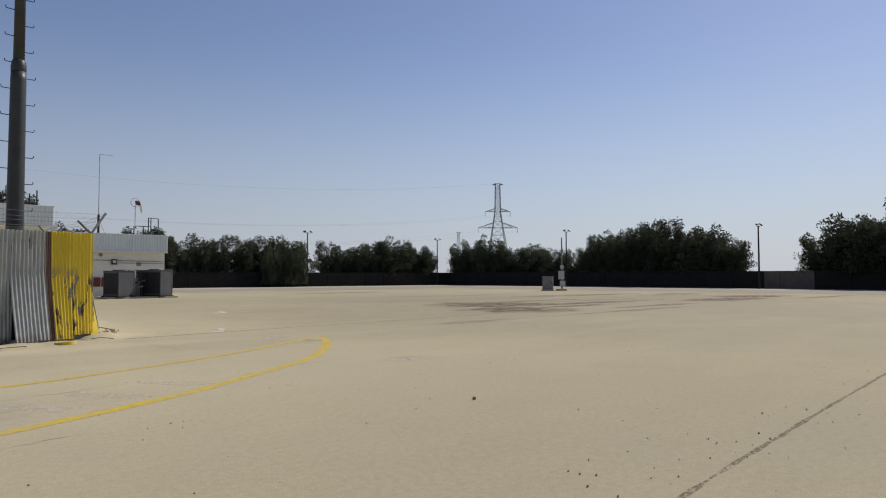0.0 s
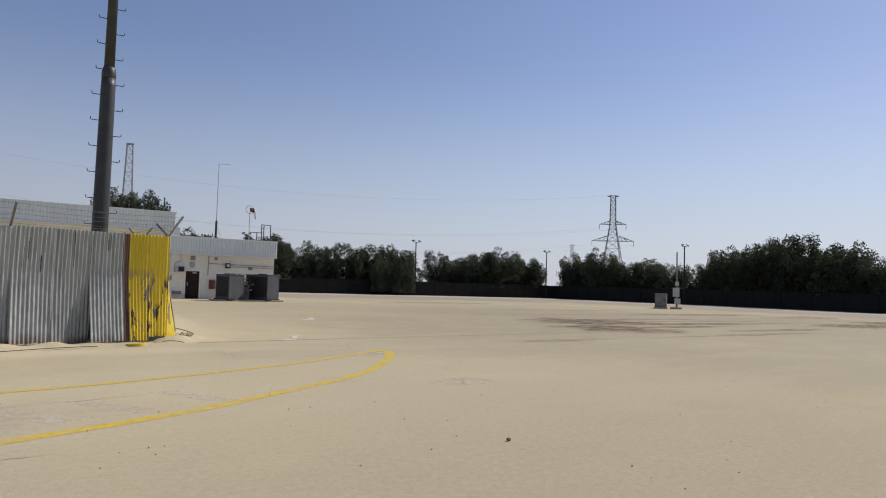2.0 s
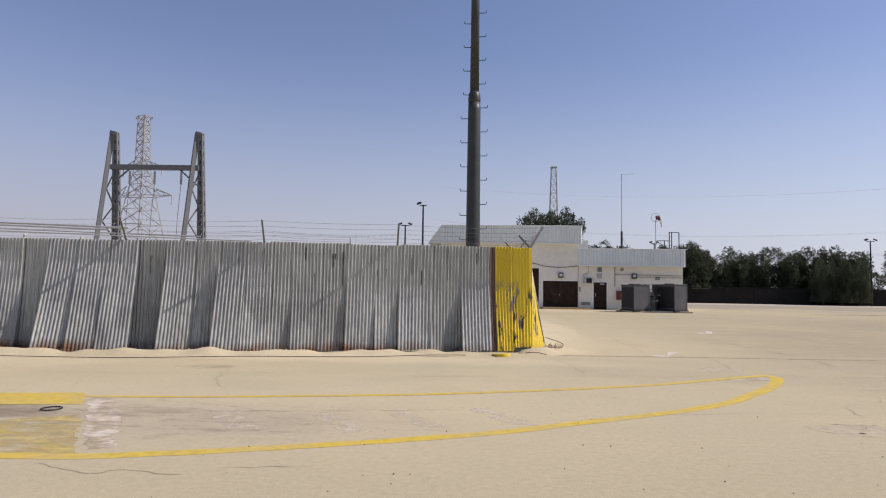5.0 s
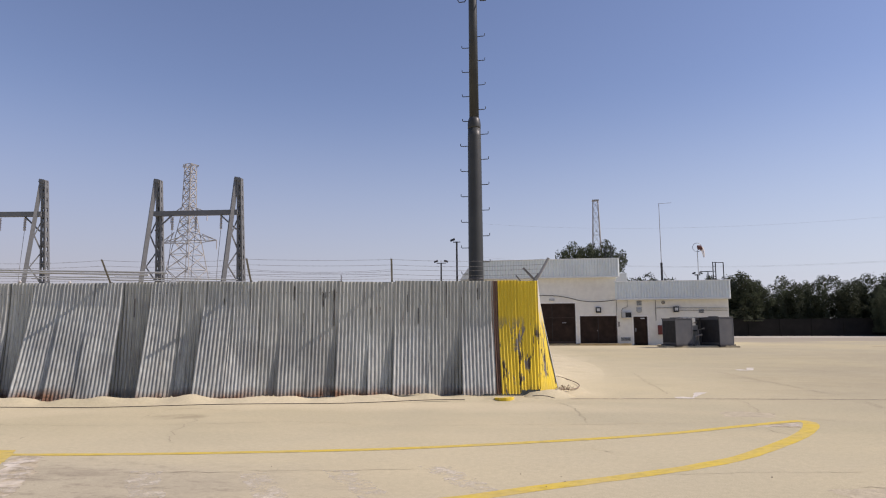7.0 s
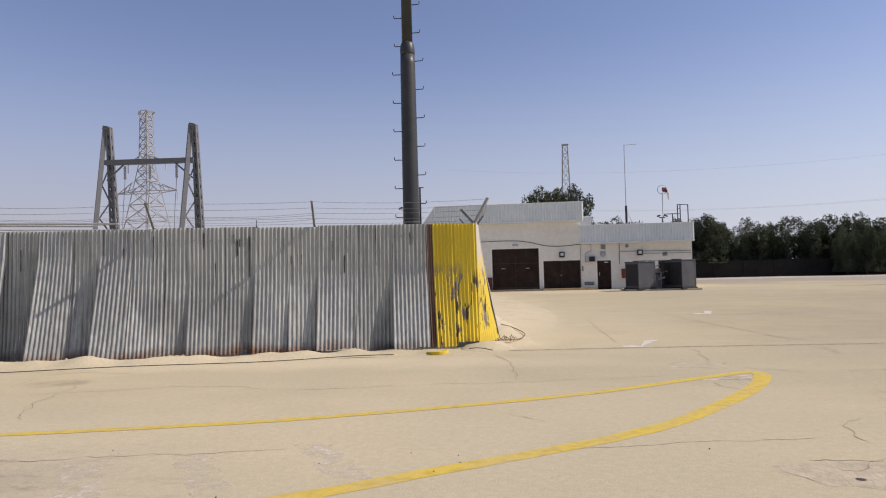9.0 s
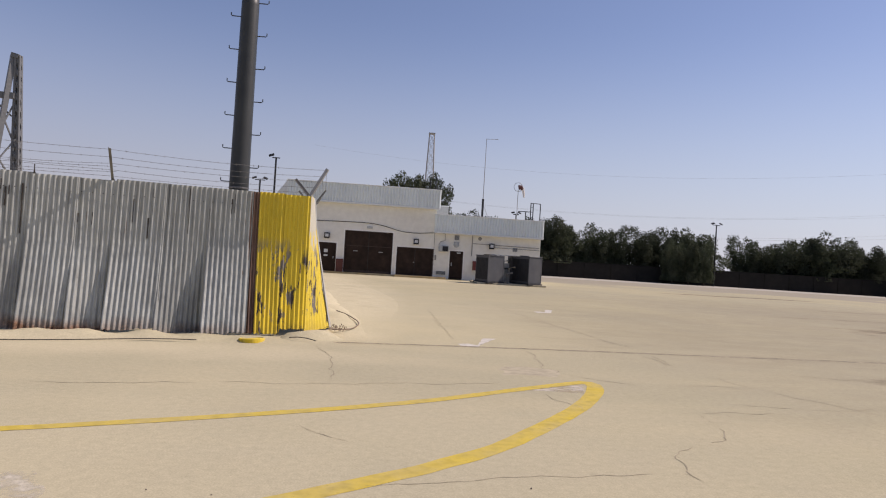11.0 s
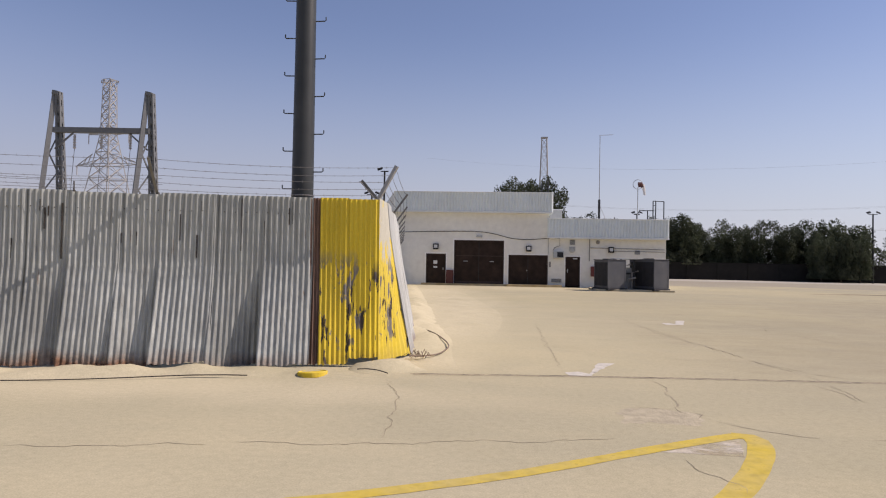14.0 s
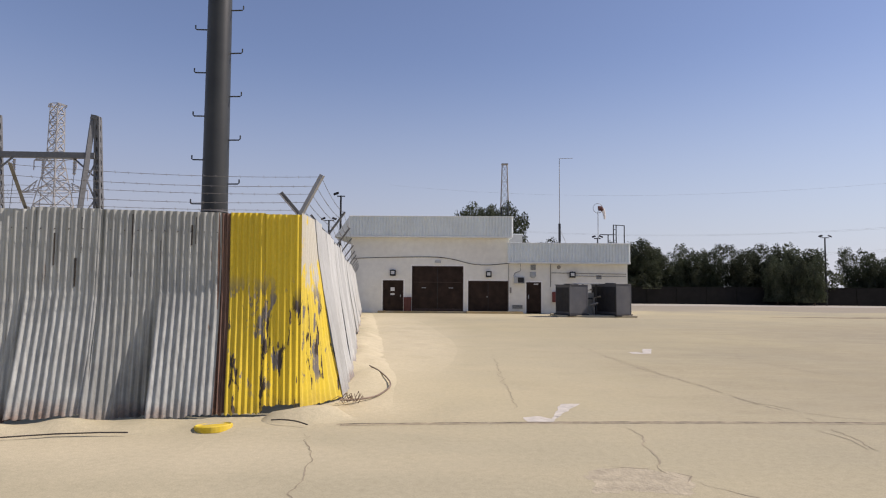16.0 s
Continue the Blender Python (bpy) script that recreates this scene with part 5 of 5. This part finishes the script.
condenser(8.66, 29.2, 24, 1.2, 1.5, 1.72, "large dark grey condenser unit on the sandy yard")
condenser(11.07, 29.6, 24, 1.0, 2.4, 1.78, "dark grey condenser unit beside a twin unit")
tagged(part("pavement", new_box(7.75, 28.35, -0.1, 12.3, 31.4, 0.05, 0.015), M_BARE), "low pale concrete pad under the condenser units", "concrete pad", kind="structure")
pipes = thing("pipework", "pale insulated pipework between the condenser units", "pipes", at=pose(9.85, 29.3, 0.05))
for i, (dx, dy) in enumerate(((0, 0), (0.22, 0.3), (-0.2, 0.5))):
    part("pipe", new_tube([(dx, dy, 0), (dx, dy, 0.6 + 0.4 * i), (dx + 0.4, dy, 0.7 + 0.4 * i)], 0.06, 8), M_PIPE, pipes)
part("bracket_frame", new_box(-0.3, 0.7, 0, 0.3, 0.8, 1.3), M_PALE_GREY, pipes)
part("cover_panel", new_box(-0.95, -0.3, 1.80, 0.45, 0.7, 1.85, 0.01), M_PALE_GREY, pipes, "pale sheet metal cover")
for x_ in (-0.42, 0.38):
    part("post", new_box(x_ - 0.05, 0.3, 0, x_ + 0.05, 0.4, 1.80), M_GRILLE, pipes)
part("cross_rail", new_box(-0.37, 0.3, 0.9, 0.33, 0.4, 1.0), M_GRILLE, pipes)

# ---- far yard: walls, trees, poles ----
NY, EX = 78.0, 83.0


def yard_wall(name, x0, y0, x1, y1, label, material):
    bm = bmesh.new()
    box(bm, x0, y0, -1.2, x1, y1, 1.82)
    horizontal = abs(x1 - x0) > abs(y1 - y0)
    if horizontal:
        box(bm, x0, y0 - 0.04, 1.82, x1, y1 + 0.04, 1.92)
        x = x0
        while x < x1:
            box(bm, x, y0 - 0.1, -1.2, x + 0.4, y0, 1.82)
            x += 4.0
    else:
        box(bm, x0 - 0.04, y0, 1.82, x1 + 0.04, y1, 1.92)
        y = y0
        while y < y1:
            box(bm, x0 - 0.1, y, -1.2, x0, y + 0.4, 1.82)
            y += 4.0
    tagged(part(name, bm, material), label, "boundary wall", kind="structure")


# stretches by the trees get the painted shade, the gap stays grey
yard_wall("wall_north", -40, NY, EX + 0.2, NY + 0.2, "long dark boundary wall with piers, tree shade painted in", M_YARD_WALL_SHADED)
yard_wall("wall_east", EX, 16, EX + 0.2, NY, "long dark boundary wall with piers, tree shade painted in", M_YARD_WALL_SHADED)
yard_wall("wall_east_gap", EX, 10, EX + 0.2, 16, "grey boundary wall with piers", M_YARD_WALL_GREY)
yard_wall("wall_south_east", EX, -70, EX + 0.2, 10, "long dark boundary wall with piers, tree shade painted in", M_YARD_WALL_SHADED)


def crown_mesh(seed, w, h, count, least=0.62):
    """A ragged crown: many small bent leaf sprays gathered on uneven lobes."""
    rnd = np.random.default_rng(seed)
    lobes = []
    # upright leafy stems that lean outward, each a plume of clumps narrowing to a ragged tip
    for i in range(10):
        a = 2 * math.pi * (i + rnd.uniform(-0.4, 0.4)) / 10 * 2.6
        r0 = w * 0.38 * math.sqrt(rnd.uniform(0.02, 1))
        tall = h * rnd.uniform(least, 1.08) * (1 - 0.35 * (r0 / w) ** 1.3)
        for k in range(9):
            t = (k + rnd.uniform(0, 0.8)) / 9
            r = r0 * (0.7 + 0.55 * t) + rnd.normal(scale=w * 0.03)
            b = a + rnd.normal(scale=0.28)
            lobes.append((r * math.cos(b), r * math.sin(b), tall * (0.06 + 0.94 * t), w * (0.14 - 0.055 * t ** 2) * rnd.uniform(0.65, 1.2)))
    for i in range(26):
        a = rnd.uniform(0, 2 * math.pi)
        z = h * rnd.uniform(0.02, 0.6)
        r = w * 0.47 * rnd.uniform(0.75, 1.05)
        lobes.append((r * math.cos(a), r * math.sin(a), z, w * rnd.uniform(0.04, 0.085)))
    lobes.append((0, 0, h * 0.36, w * 0.22))
    lobes = np.array(lobes)
    wts = lobes[:, 3] ** 2
    pick = rnd.choice(len(lobes), count, p=wts / wts.sum())
    d = rnd.normal(size=(count, 3))
    d /= np.linalg.norm(d, axis=1)[:, None]
    rad = lobes[pick, 3] * (rnd.uniform(0.3, 1.0, count) ** 0.6 + np.abs(rnd.normal(scale=0.15, size=count)))
    c = lobes[pick, :3] + d * rad[:, None] * np.array([1, 1, 1.1])
    c[:, 2] = np.maximum(c[:, 2], 0.02 * h)
    nrm = d + rnd.normal(scale=0.7, size=(count, 3))
    nrm /= np.linalg.norm(nrm, axis=1)[:, None]
    up = np.cross(nrm, rnd.normal(size=(count, 3)))
    up /= np.linalg.norm(up, axis=1)[:, None]
    side = np.cross(nrm, up)
    s = rnd.uniform(0.07, 0.18, count)[:, None] * (w / 6)
    v = np.stack([c - up * s, c + side * s * 0.45 + nrm * s * 0.15, c + up * s * 1.1, c - side * s * 0.45 + nrm * s * 0.15], 1).reshape(-1, 3)
    f = np.arange(count * 4).reshape(-1, 4)
    me = bpy.data.meshes.new("crown")
    me.from_pydata(v.tolist(), [], f.tolist())
    me.materials.append(M_LEAF)
    return me


def trunk_mesh(seed, h, crown_h):
    rnd = random.Random(seed)
    bm = bmesh.new()
    top = h + crown_h * 0.55
    pts = [(0.12 * math.sin(i * 1.3 + seed), 0.1 * math.cos(i * 1.7 + seed), -0.3 + (top + 0.3) * i / 6) for i in range(7)]
    tube(bm, pts, 0.2, 8, 0.05)
    for i in range(6):
        a = rnd.uniform(0, 6.28)
        z = h * rnd.uniform(0.75, 1.0) + crown_h * rnd.uniform(0, 0.3)
        L = rnd.uniform(1.2, 2.2)
        tube(bm, [(0, 0, z), (L * 0.5 * math.cos(a), L * 0.5 * math.sin(a), z + 0.6), (L * math.cos(a), L * math.sin(a), z + 1.5)], 0.09, 6, 0.025)
    return to_mesh("trunk", bm, M_BARK)


TREES = []
for i in range(5):
    cw, ch = (6.4, 6.6, 5.8, 7.0, 6.2)[i], (5.6, 5.2, 5.8, 5.0, 6.0)[i]
    ch += 0.8
    TREES.append((crown_mesh(i + 1, cw, ch, 15000), trunk_mesh(i + 1, 1.6, ch), 1.3 + ch))

TREES.append((crown_mesh(9, 6.0, 6.4, 17000, 0.95), trunk_mesh(9, 1.6, 6.4), 7.9))


def tree(x, y, height, k, wide=1.0, label="dusty dark green tree behind the boundary wall", group="trees along the wall", base=1.3):
    cme, tme, full = TREES[k % 5] if k >= 0 else TREES[5]
    s = height / full
    z = gz(x, y)
    e = thing("tree", label, "tree", group, at=pose(x, y, z, 0, 0, (k * 67) % 360))
    e.scale = (s * wide, s * wide, s)
    part("trunk", tme, None, e)
    c = part("crown", cme, None, e)
    c.location = (0, 0, base)


def row(points, spacing, seed, fixed, axis, base=1.7, where="behind"):
    """Trees along a wall; points give the height of the row at places along it."""
    rnd = random.Random(seed)
    n = round((points[-1][0] - points[0][0]) / spacing)
    for i in range(n + 1):
        p = points[0][0] + (points[-1][0] - points[0][0]) * i / n + (rnd.uniform(-0.7, 0.7) if 0 < i < n else 0)
        h = along(points, p) * rnd.uniform(0.84, 1.12)
        q = fixed + rnd.uniform(-0.6, 1.4)
        x, y = (p, q) if axis == "x" else (q, p)
        tree(x, y, h, rnd.randrange(1000), rnd.uniform(0.85, 1.2), f"dusty dark green tree {where} the boundary wall", base=base)


row([(14, 6.8), (18, 8.6), (21, 8.8), (24, 7.6), (33, 7.8), (42, 7.4), (47, 8.4), (51.2, 7.4)], 3.0, 1, NY + 3.2, "x")
for x_, y_, h_, k_ in ((44.6, NY - 1.6, 7.6, 212), (46.6, NY - 2.6, 7.0, 531), (49.0, NY - 2.4, 7.2, 77), (20.5, NY - 1.4, 6.4, 95)):
    tree(x_, y_, h_, k_, 0.62, "dusty dark green tree before the boundary wall", base=0.4)
row([(59.3, 7.2), (66, 7.4), (74, 7.8), (82, 7.4)], 2.8, 2, NY + 3.2, "x")
row([(53.5, 7.2), (58, 7.3), (64, 7.2), (70, 8.2), (77, 8.2)], 2.8, 3, EX + 3.2, "y")
row([(21.2, 7.8), (26, 8.9), (30, 9.5), (35, 9.0), (41, 7.8), (47, 7.0)], 2.6, 4, EX + 3.0, "y")
row([(-46, 9.5), (-20, 9.8), (-4, 10.2), (1, 9.6), (4, 8.0), (7, 7.6), (9.9, 7.0)], 2.8, 5, EX + 2.6, "y")
for i, (x, y, h) in enumerate(((4.6, 66, 10.5), (6.4, 67, 10.3), (8.1, 67.5, 10.8), (13.8, 70, 7.2), (15.6, 70, 7.0))):
    tree(x, y, h * (1.1 if i < 3 else 1.0), -3 - i * 11, 0.66, "dark green tree behind the service building", "trees behind the building")

flood_pole(50.4, 75.3, 8.9, "tall dark floodlight pole near the boundary wall")
flood_pole(80.2, 76.5, 8.9, "tall dark floodlight pole near the boundary wall")
flood_pole(81.8, 46.6, 9.0, "tall dark floodlight pole near the boundary wall")
flood_pole(80.0, 15.4, 8.0, "tall dark floodlight pole near the boundary wall")
flood_pole(-8.0, 46.8, 9.7, "dark floodlight pole behind the corrugated fence", heads=1, spread=0.35, r=0.12)
flood_pole(13.05, 41.5, 5.7, "twin floodlight pole rising behind the low roof", spread=0.24, r=0.06, size=0.6)
flood_pole(-11.5, 60, 9.0, "tall dark floodlight pole far behind the fence")

ub = thing("utility_cabinet", "pale grey weathered utility cabinet out in the yard", "cabinet", at=pose(49.5, 25.0, gz(49.5, 25), 0, 0, -55))
part("plinth", new_box(-0.65, -0.5, -0.1, 0.65, 0.5, 0.15, 0.01), M_BARE, ub)
part("body", new_box(-0.55, -0.45, 0.15, 0.55, 0.45, 1.5, 0.02), M_CABINET, ub)
part("door", new_box(-0.49, -0.47, 0.25, 0.49, -0.452, 1.42, 0.004), M_CABINET, ub)
part("handle", new_box(0.3, -0.49, 0.8, 0.36, -0.471, 1.0), M_BLACK, ub)
up = thing("meter_post", "slim post with white boxes out in the yard", "post", at=pose(50.4, 23.85, gz(50.4, 23.85), 0, 0, -55))
part("foot", new_box(-0.6, -0.3, -0.1, 0.5, 0.3, 0.2, 0.02), M_BARE, up)
part("pole", new_tube([(0, 0, 0), (0, 0, 5.6)], 0.09, 8, 0.06), M_CABINET, up)
part("box", new_box(-0.35, -0.35, 1.2, 0.25, -0.08, 2.1, 0.02), M_PALE_GREY, up)
part("box", new_box(-0.2, -0.3, 0.5, 0.35, -0.08, 1.05, 0.02), M_PALE_GREY, up)
part("box", new_box(-0.15, -0.25, 2.3, 0.2, -0.08, 2.7, 0.02), M_PALE_GREY, up)

# ---- substation gantries, pylons, lines ----


def beam(bm, p0, p1, w):
    d = Vector(p1) - Vector(p0)
    vs = box(bm, -w / 2, -w / 2, 0, w / 2, w / 2, d.length)
    bmesh.ops.transform(bm, matrix=Matrix.Translation(p0) @ d.to_track_quat("Z", "Y").to_matrix().to_4x4(), verts=vs)
    return bm


def laced(p0, p1, w0, w1, chord, lace, n):
    """A laced steel leg: four chords, flat batten plates and crossed lacing, tapering from w0 to w1."""
    bm = bmesh.new()
    p0, p1 = Vector(p0), Vector(p1)
    cs = ((-1, -1), (1, -1), (1, 1), (-1, 1))

    def corner_at(t, i):
        w = w0 + (w1 - w0) * t
        return p0.lerp(p1, t) + Vector((cs[i][0] * w / 2, cs[i][1] * w / 2, 0))
    for i in range(4):
        j = (i + 1) % 4
        beam(bm, corner_at(0, i), corner_at(1, i), chord)
        for k in range(n):
            t0, t1 = k / n, (k + 1) / n
            beam(bm, corner_at(t0, i), corner_at(t1, j), lace)
            beam(bm, corner_at(t0, j), corner_at(t1, i), lace)
    return bm


def gantry(ax, ay, bx, by, h=20.4, hb=16.0):
    e = thing("substation_gantry", "grey steel switchyard gantry with splayed legs", "gantry", "switchyard gantries")
    for x, y in ((ax, ay), (bx, by)):
        front, rear = Vector((x - 1.6, y - 1.3, 0)), Vector((x + 0.45, y + 1.4, 0))
        top = Vector((x, y, h))
        part("leg", beam(bmesh.new(), front, top + Vector((-0.2, 0, 0)), 0.5), M_GANTRY, e)
        part("leg", laced(rear, top + Vector((0.3, 0, 0)), 0.8, 0.4, 0.2, 0.13, 16), M_GANTRY, e)
        for k in (0.2, 0.42, 0.62):
            bm = bmesh.new()
            beam(bm, front.lerp(top, k), rear.lerp(top, k + 0.14), 0.14)
            beam(bm, rear.lerp(top, k - 0.1), front.lerp(top, k + 0.04), 0.14)
            part("brace", bm, M_GANTRY, e)
        part("cap", beam(bmesh.new(), top - Vector((0, 0, 0.3)), top + Vector((0.1, 0, 0.15)), 0.75), M_GANTRY, e)
    a, b = Vector((ax - 0.2, ay, hb)), Vector((bx + 0.2, by, hb))
    part("crossbeam", beam(bmesh.new(), a, b, 0.62), M_GANTRY, e)
    for p, s in ((a, 1), (b, -1)):
        part("knee_brace", beam(bmesh.new(), p + Vector((s * 0.2, 0, -2.2)), p + Vector((s * 2.4, 0, -0.3)), 0.16), M_GANTRY, e)
    for k in (0.22, 0.5, 0.8):
        p = a.lerp(b, k) - Vector((0, 0, 0.35))
        part("insulator", lathe([(0.1 + 0.09 * (i % 2), -1.8 + 0.15 * i) for i in range(12)], 8), M_INSULATOR, e).matrix_basis = Matrix.Translation(p)
        part("dropper", new_tube([p - Vector((0, 0, 1.8)), p - Vector((0.3, 0, 6)), p - Vector((0.4, 0.2, 12.0))], 0.035, 4), M_WIRE, e)


gantry(-49.1, 61.2, -38.3, 61.9)
gantry(-74.0, 57.3, -63.6, 58.7)

bus = thing("busbar_frame", "pale tubular busbars on post insulators in the switchyard", "busbars")
for i, (x0, y0, x1, y1, z) in enumerate(((-60, 43, -37, 41.5, 6.6), (-60, 44.5, -36, 43, 6.9), (-58, 46, -30, 45.5, 6.3), (-55, 48, -26, 48.5, 6.1))):
    part("tube", new_tube([(x0, y0, z + 0.7), (x1, y1, z - 0.2)], 0.09 if i < 2 else 0.06, 8), M_PALE_GREY, bus)
for x, y, z in ((-58, 43.2, 6.9), (-52, 43, 6.7), (-46, 42.4, 6.5), (-40, 42, 6.2), (-34, 45.5, 6.1), (-29, 48.3, 5.9)):
    part("support", new_tube([(x, y, -0.3), (x, y, 4.6)], 0.12, 8), M_GANTRY, bus)
    part("insulator", lathe([(0.1 + 0.07 * (i % 2), 0.14 * i) for i in range(11)], 8), M_INSULATOR, bus).matrix_basis = pose(x, y, z - 1.9)
brk = thing("circuit_breaker", "switchyard breaker poles with dark insulators", "circuit breaker")
for i, (x, y) in enumerate(((-63.0, 42), (-61.0, 42.4), (-59.0, 42.8))):
    part("pole", new_tube([(x, y, -0.3), (x, y, 5.5)], 0.16, 8), M_GANTRY, brk)
    part("insulator", lathe([(0.16 + 0.12 * (j % 2), 0.16 * j) for j in range(19)], 10), M_GRILLE, brk).matrix_basis = pose(x, y, 5.4)
    part("terminal", new_tube([(x - 0.6, y, 8.5), (x + 0.7, y, 8.9)], 0.1, 6), M_STEEL, brk)


def lattice(bm, levels, leg, web):
    """Four legs and crossed bracing through square levels (z, width)."""
    cs = ((-1, -1), (1, -1), (1, 1), (-1, 1))
    for (z0, w0), (z1, w1) in zip(levels, levels[1:]):
        lo = [Vector((sx * w0 / 2, sy * w0 / 2, z0)) for sx, sy in cs]
        hi = [Vector((sx * w1 / 2, sy * w1 / 2, z1)) for sx, sy in cs]
        for i in range(4):
            j = (i + 1) % 4
            beam(bm, lo[i], hi[i], leg)
            beam(bm, lo[i], hi[j], web)
            beam(bm, lo[j], hi[i], web)
            beam(bm, hi[i], hi[j], web)
    return bm


def pylon(x, y, turn, h, label, scale=1.0, leg=0.19, web=0.10, steel=M_PYLON):
    e = thing("pylon", label, "pylon", "power pylons", at=pose(x, y, gz(x, y), 0, 0, turn))
    e.scale = (scale,) * 3
    k = h / 37
    zs = [0, 5.5, 10, 14, 17.2, 20, 22.4, 24.4, 26.2, 28, 29.8, 31.6, 33.4, 35.2, 37]
    lev = [(z * k, 10.0 - 7.9 * min(1, z / 26) if z < 26 else 2.1 - 0.4 * (z - 26) / 11) for z in zs]
    part("tower", lattice(bmesh.new(), lev, leg, web), steel, e)
    for z, half, rise in ((20, 7.5, 1.9), (26.2, 4.8, 1.3), (36.6, 2.1, 0.3)):
        for s in (-1, 1):
            bm = bmesh.new()
            tip = Vector((s * half, 0, z * k))
            w = 10.0 - 7.9 * min(1, z / 26) if z < 26 else 2.0
            for sy in (-1, 1):
                beam(bm, (s * w / 2, sy * w / 2, z * k), tip, leg * 0.8)
                beam(bm, (s * w / 2, sy * w / 2, (z + rise) * k), tip, leg * 0.8)
                for t in (0.3, 0.6):
                    lo = Vector((s * w / 2, sy * w / 2, z * k)).lerp(tip, t)
                    beam(bm, Vector((s * w / 2, sy * w / 2, (z + rise) * k)).lerp(tip, t - 0.25), lo, 0.12)
            part("crossarm", bm, steel, e)
            if z < 30:
                part("insulator", new_tube([tip, tip - Vector((0, 0, 1.9))], 0.1, 6), M_INSULATOR, e)
    return e


pylon(177.3, 149.6, -42, 37, "tall grey lattice power pylon beyond the trees")
pylon(-74.3, 112.8, -11, 37.0, "tall grey lattice power pylon beyond the switchyard", 1.0, 0.17, 0.11, M_PYLON_HAZED)
pylon(330, 330, -42, 34, "far lattice power pylon beyond the trees, haze painted into its steel", 1.0, steel=M_PYLON_HAZED)
tower = thing("lattice_tower", "slender grey lattice radio tower far behind the trees", "tower", at=pose(16.5, 166.4, -0.6))
part("frame", lattice(bmesh.new(), [(2.4 * i, 3.6 - 0.15 * i) for i in range(16)], 0.15, 0.08), M_PYLON_HAZED, tower)
part("top_platform", new_box(-0.9, -0.9, 36.0, 0.9, 0.9, 36.25), M_PYLON_HAZED, tower)
for x in (9.6, 10.1):
    pr = thing("vent_pipe", "thin dark vent pipe rising behind the tall roof", "vent pipe", "vent pipes", at=pose(x - 4.0, 42, 5.3))
    part("pipe", new_tube([(0, 0, 0), (0, 0, 2.7 + (x - 9.6) * 0.6)], 0.05, 8), M_BLACK, pr)


def power_line(p, q, sag, label):
    e = thing("power_line", label, "power line", "power lines")
    pts = []
    for i in range(25):
        t = i / 24
        v = Vector(p).lerp(Vector(q), t)
        v.z -= 4 * sag * t * (1 - t)
        pts.append(v)
    part("conductor", new_tube(pts, 0.014, 4), M_PYLON, e)


for s, z in ((-7.5, 18), (7.5, 18), (-4.8, 24.2), (4.8, 24.2), (0, 36.5)):
    c_, s_ = math.cos(radians(-42)), math.sin(radians(-42))
    power_line((177.3 + s * c_, 149.6 + s * s_, z), (-20 + s * 0.5, 215 + s, z + 1), 7, "thin overhead power conductor across the sky")
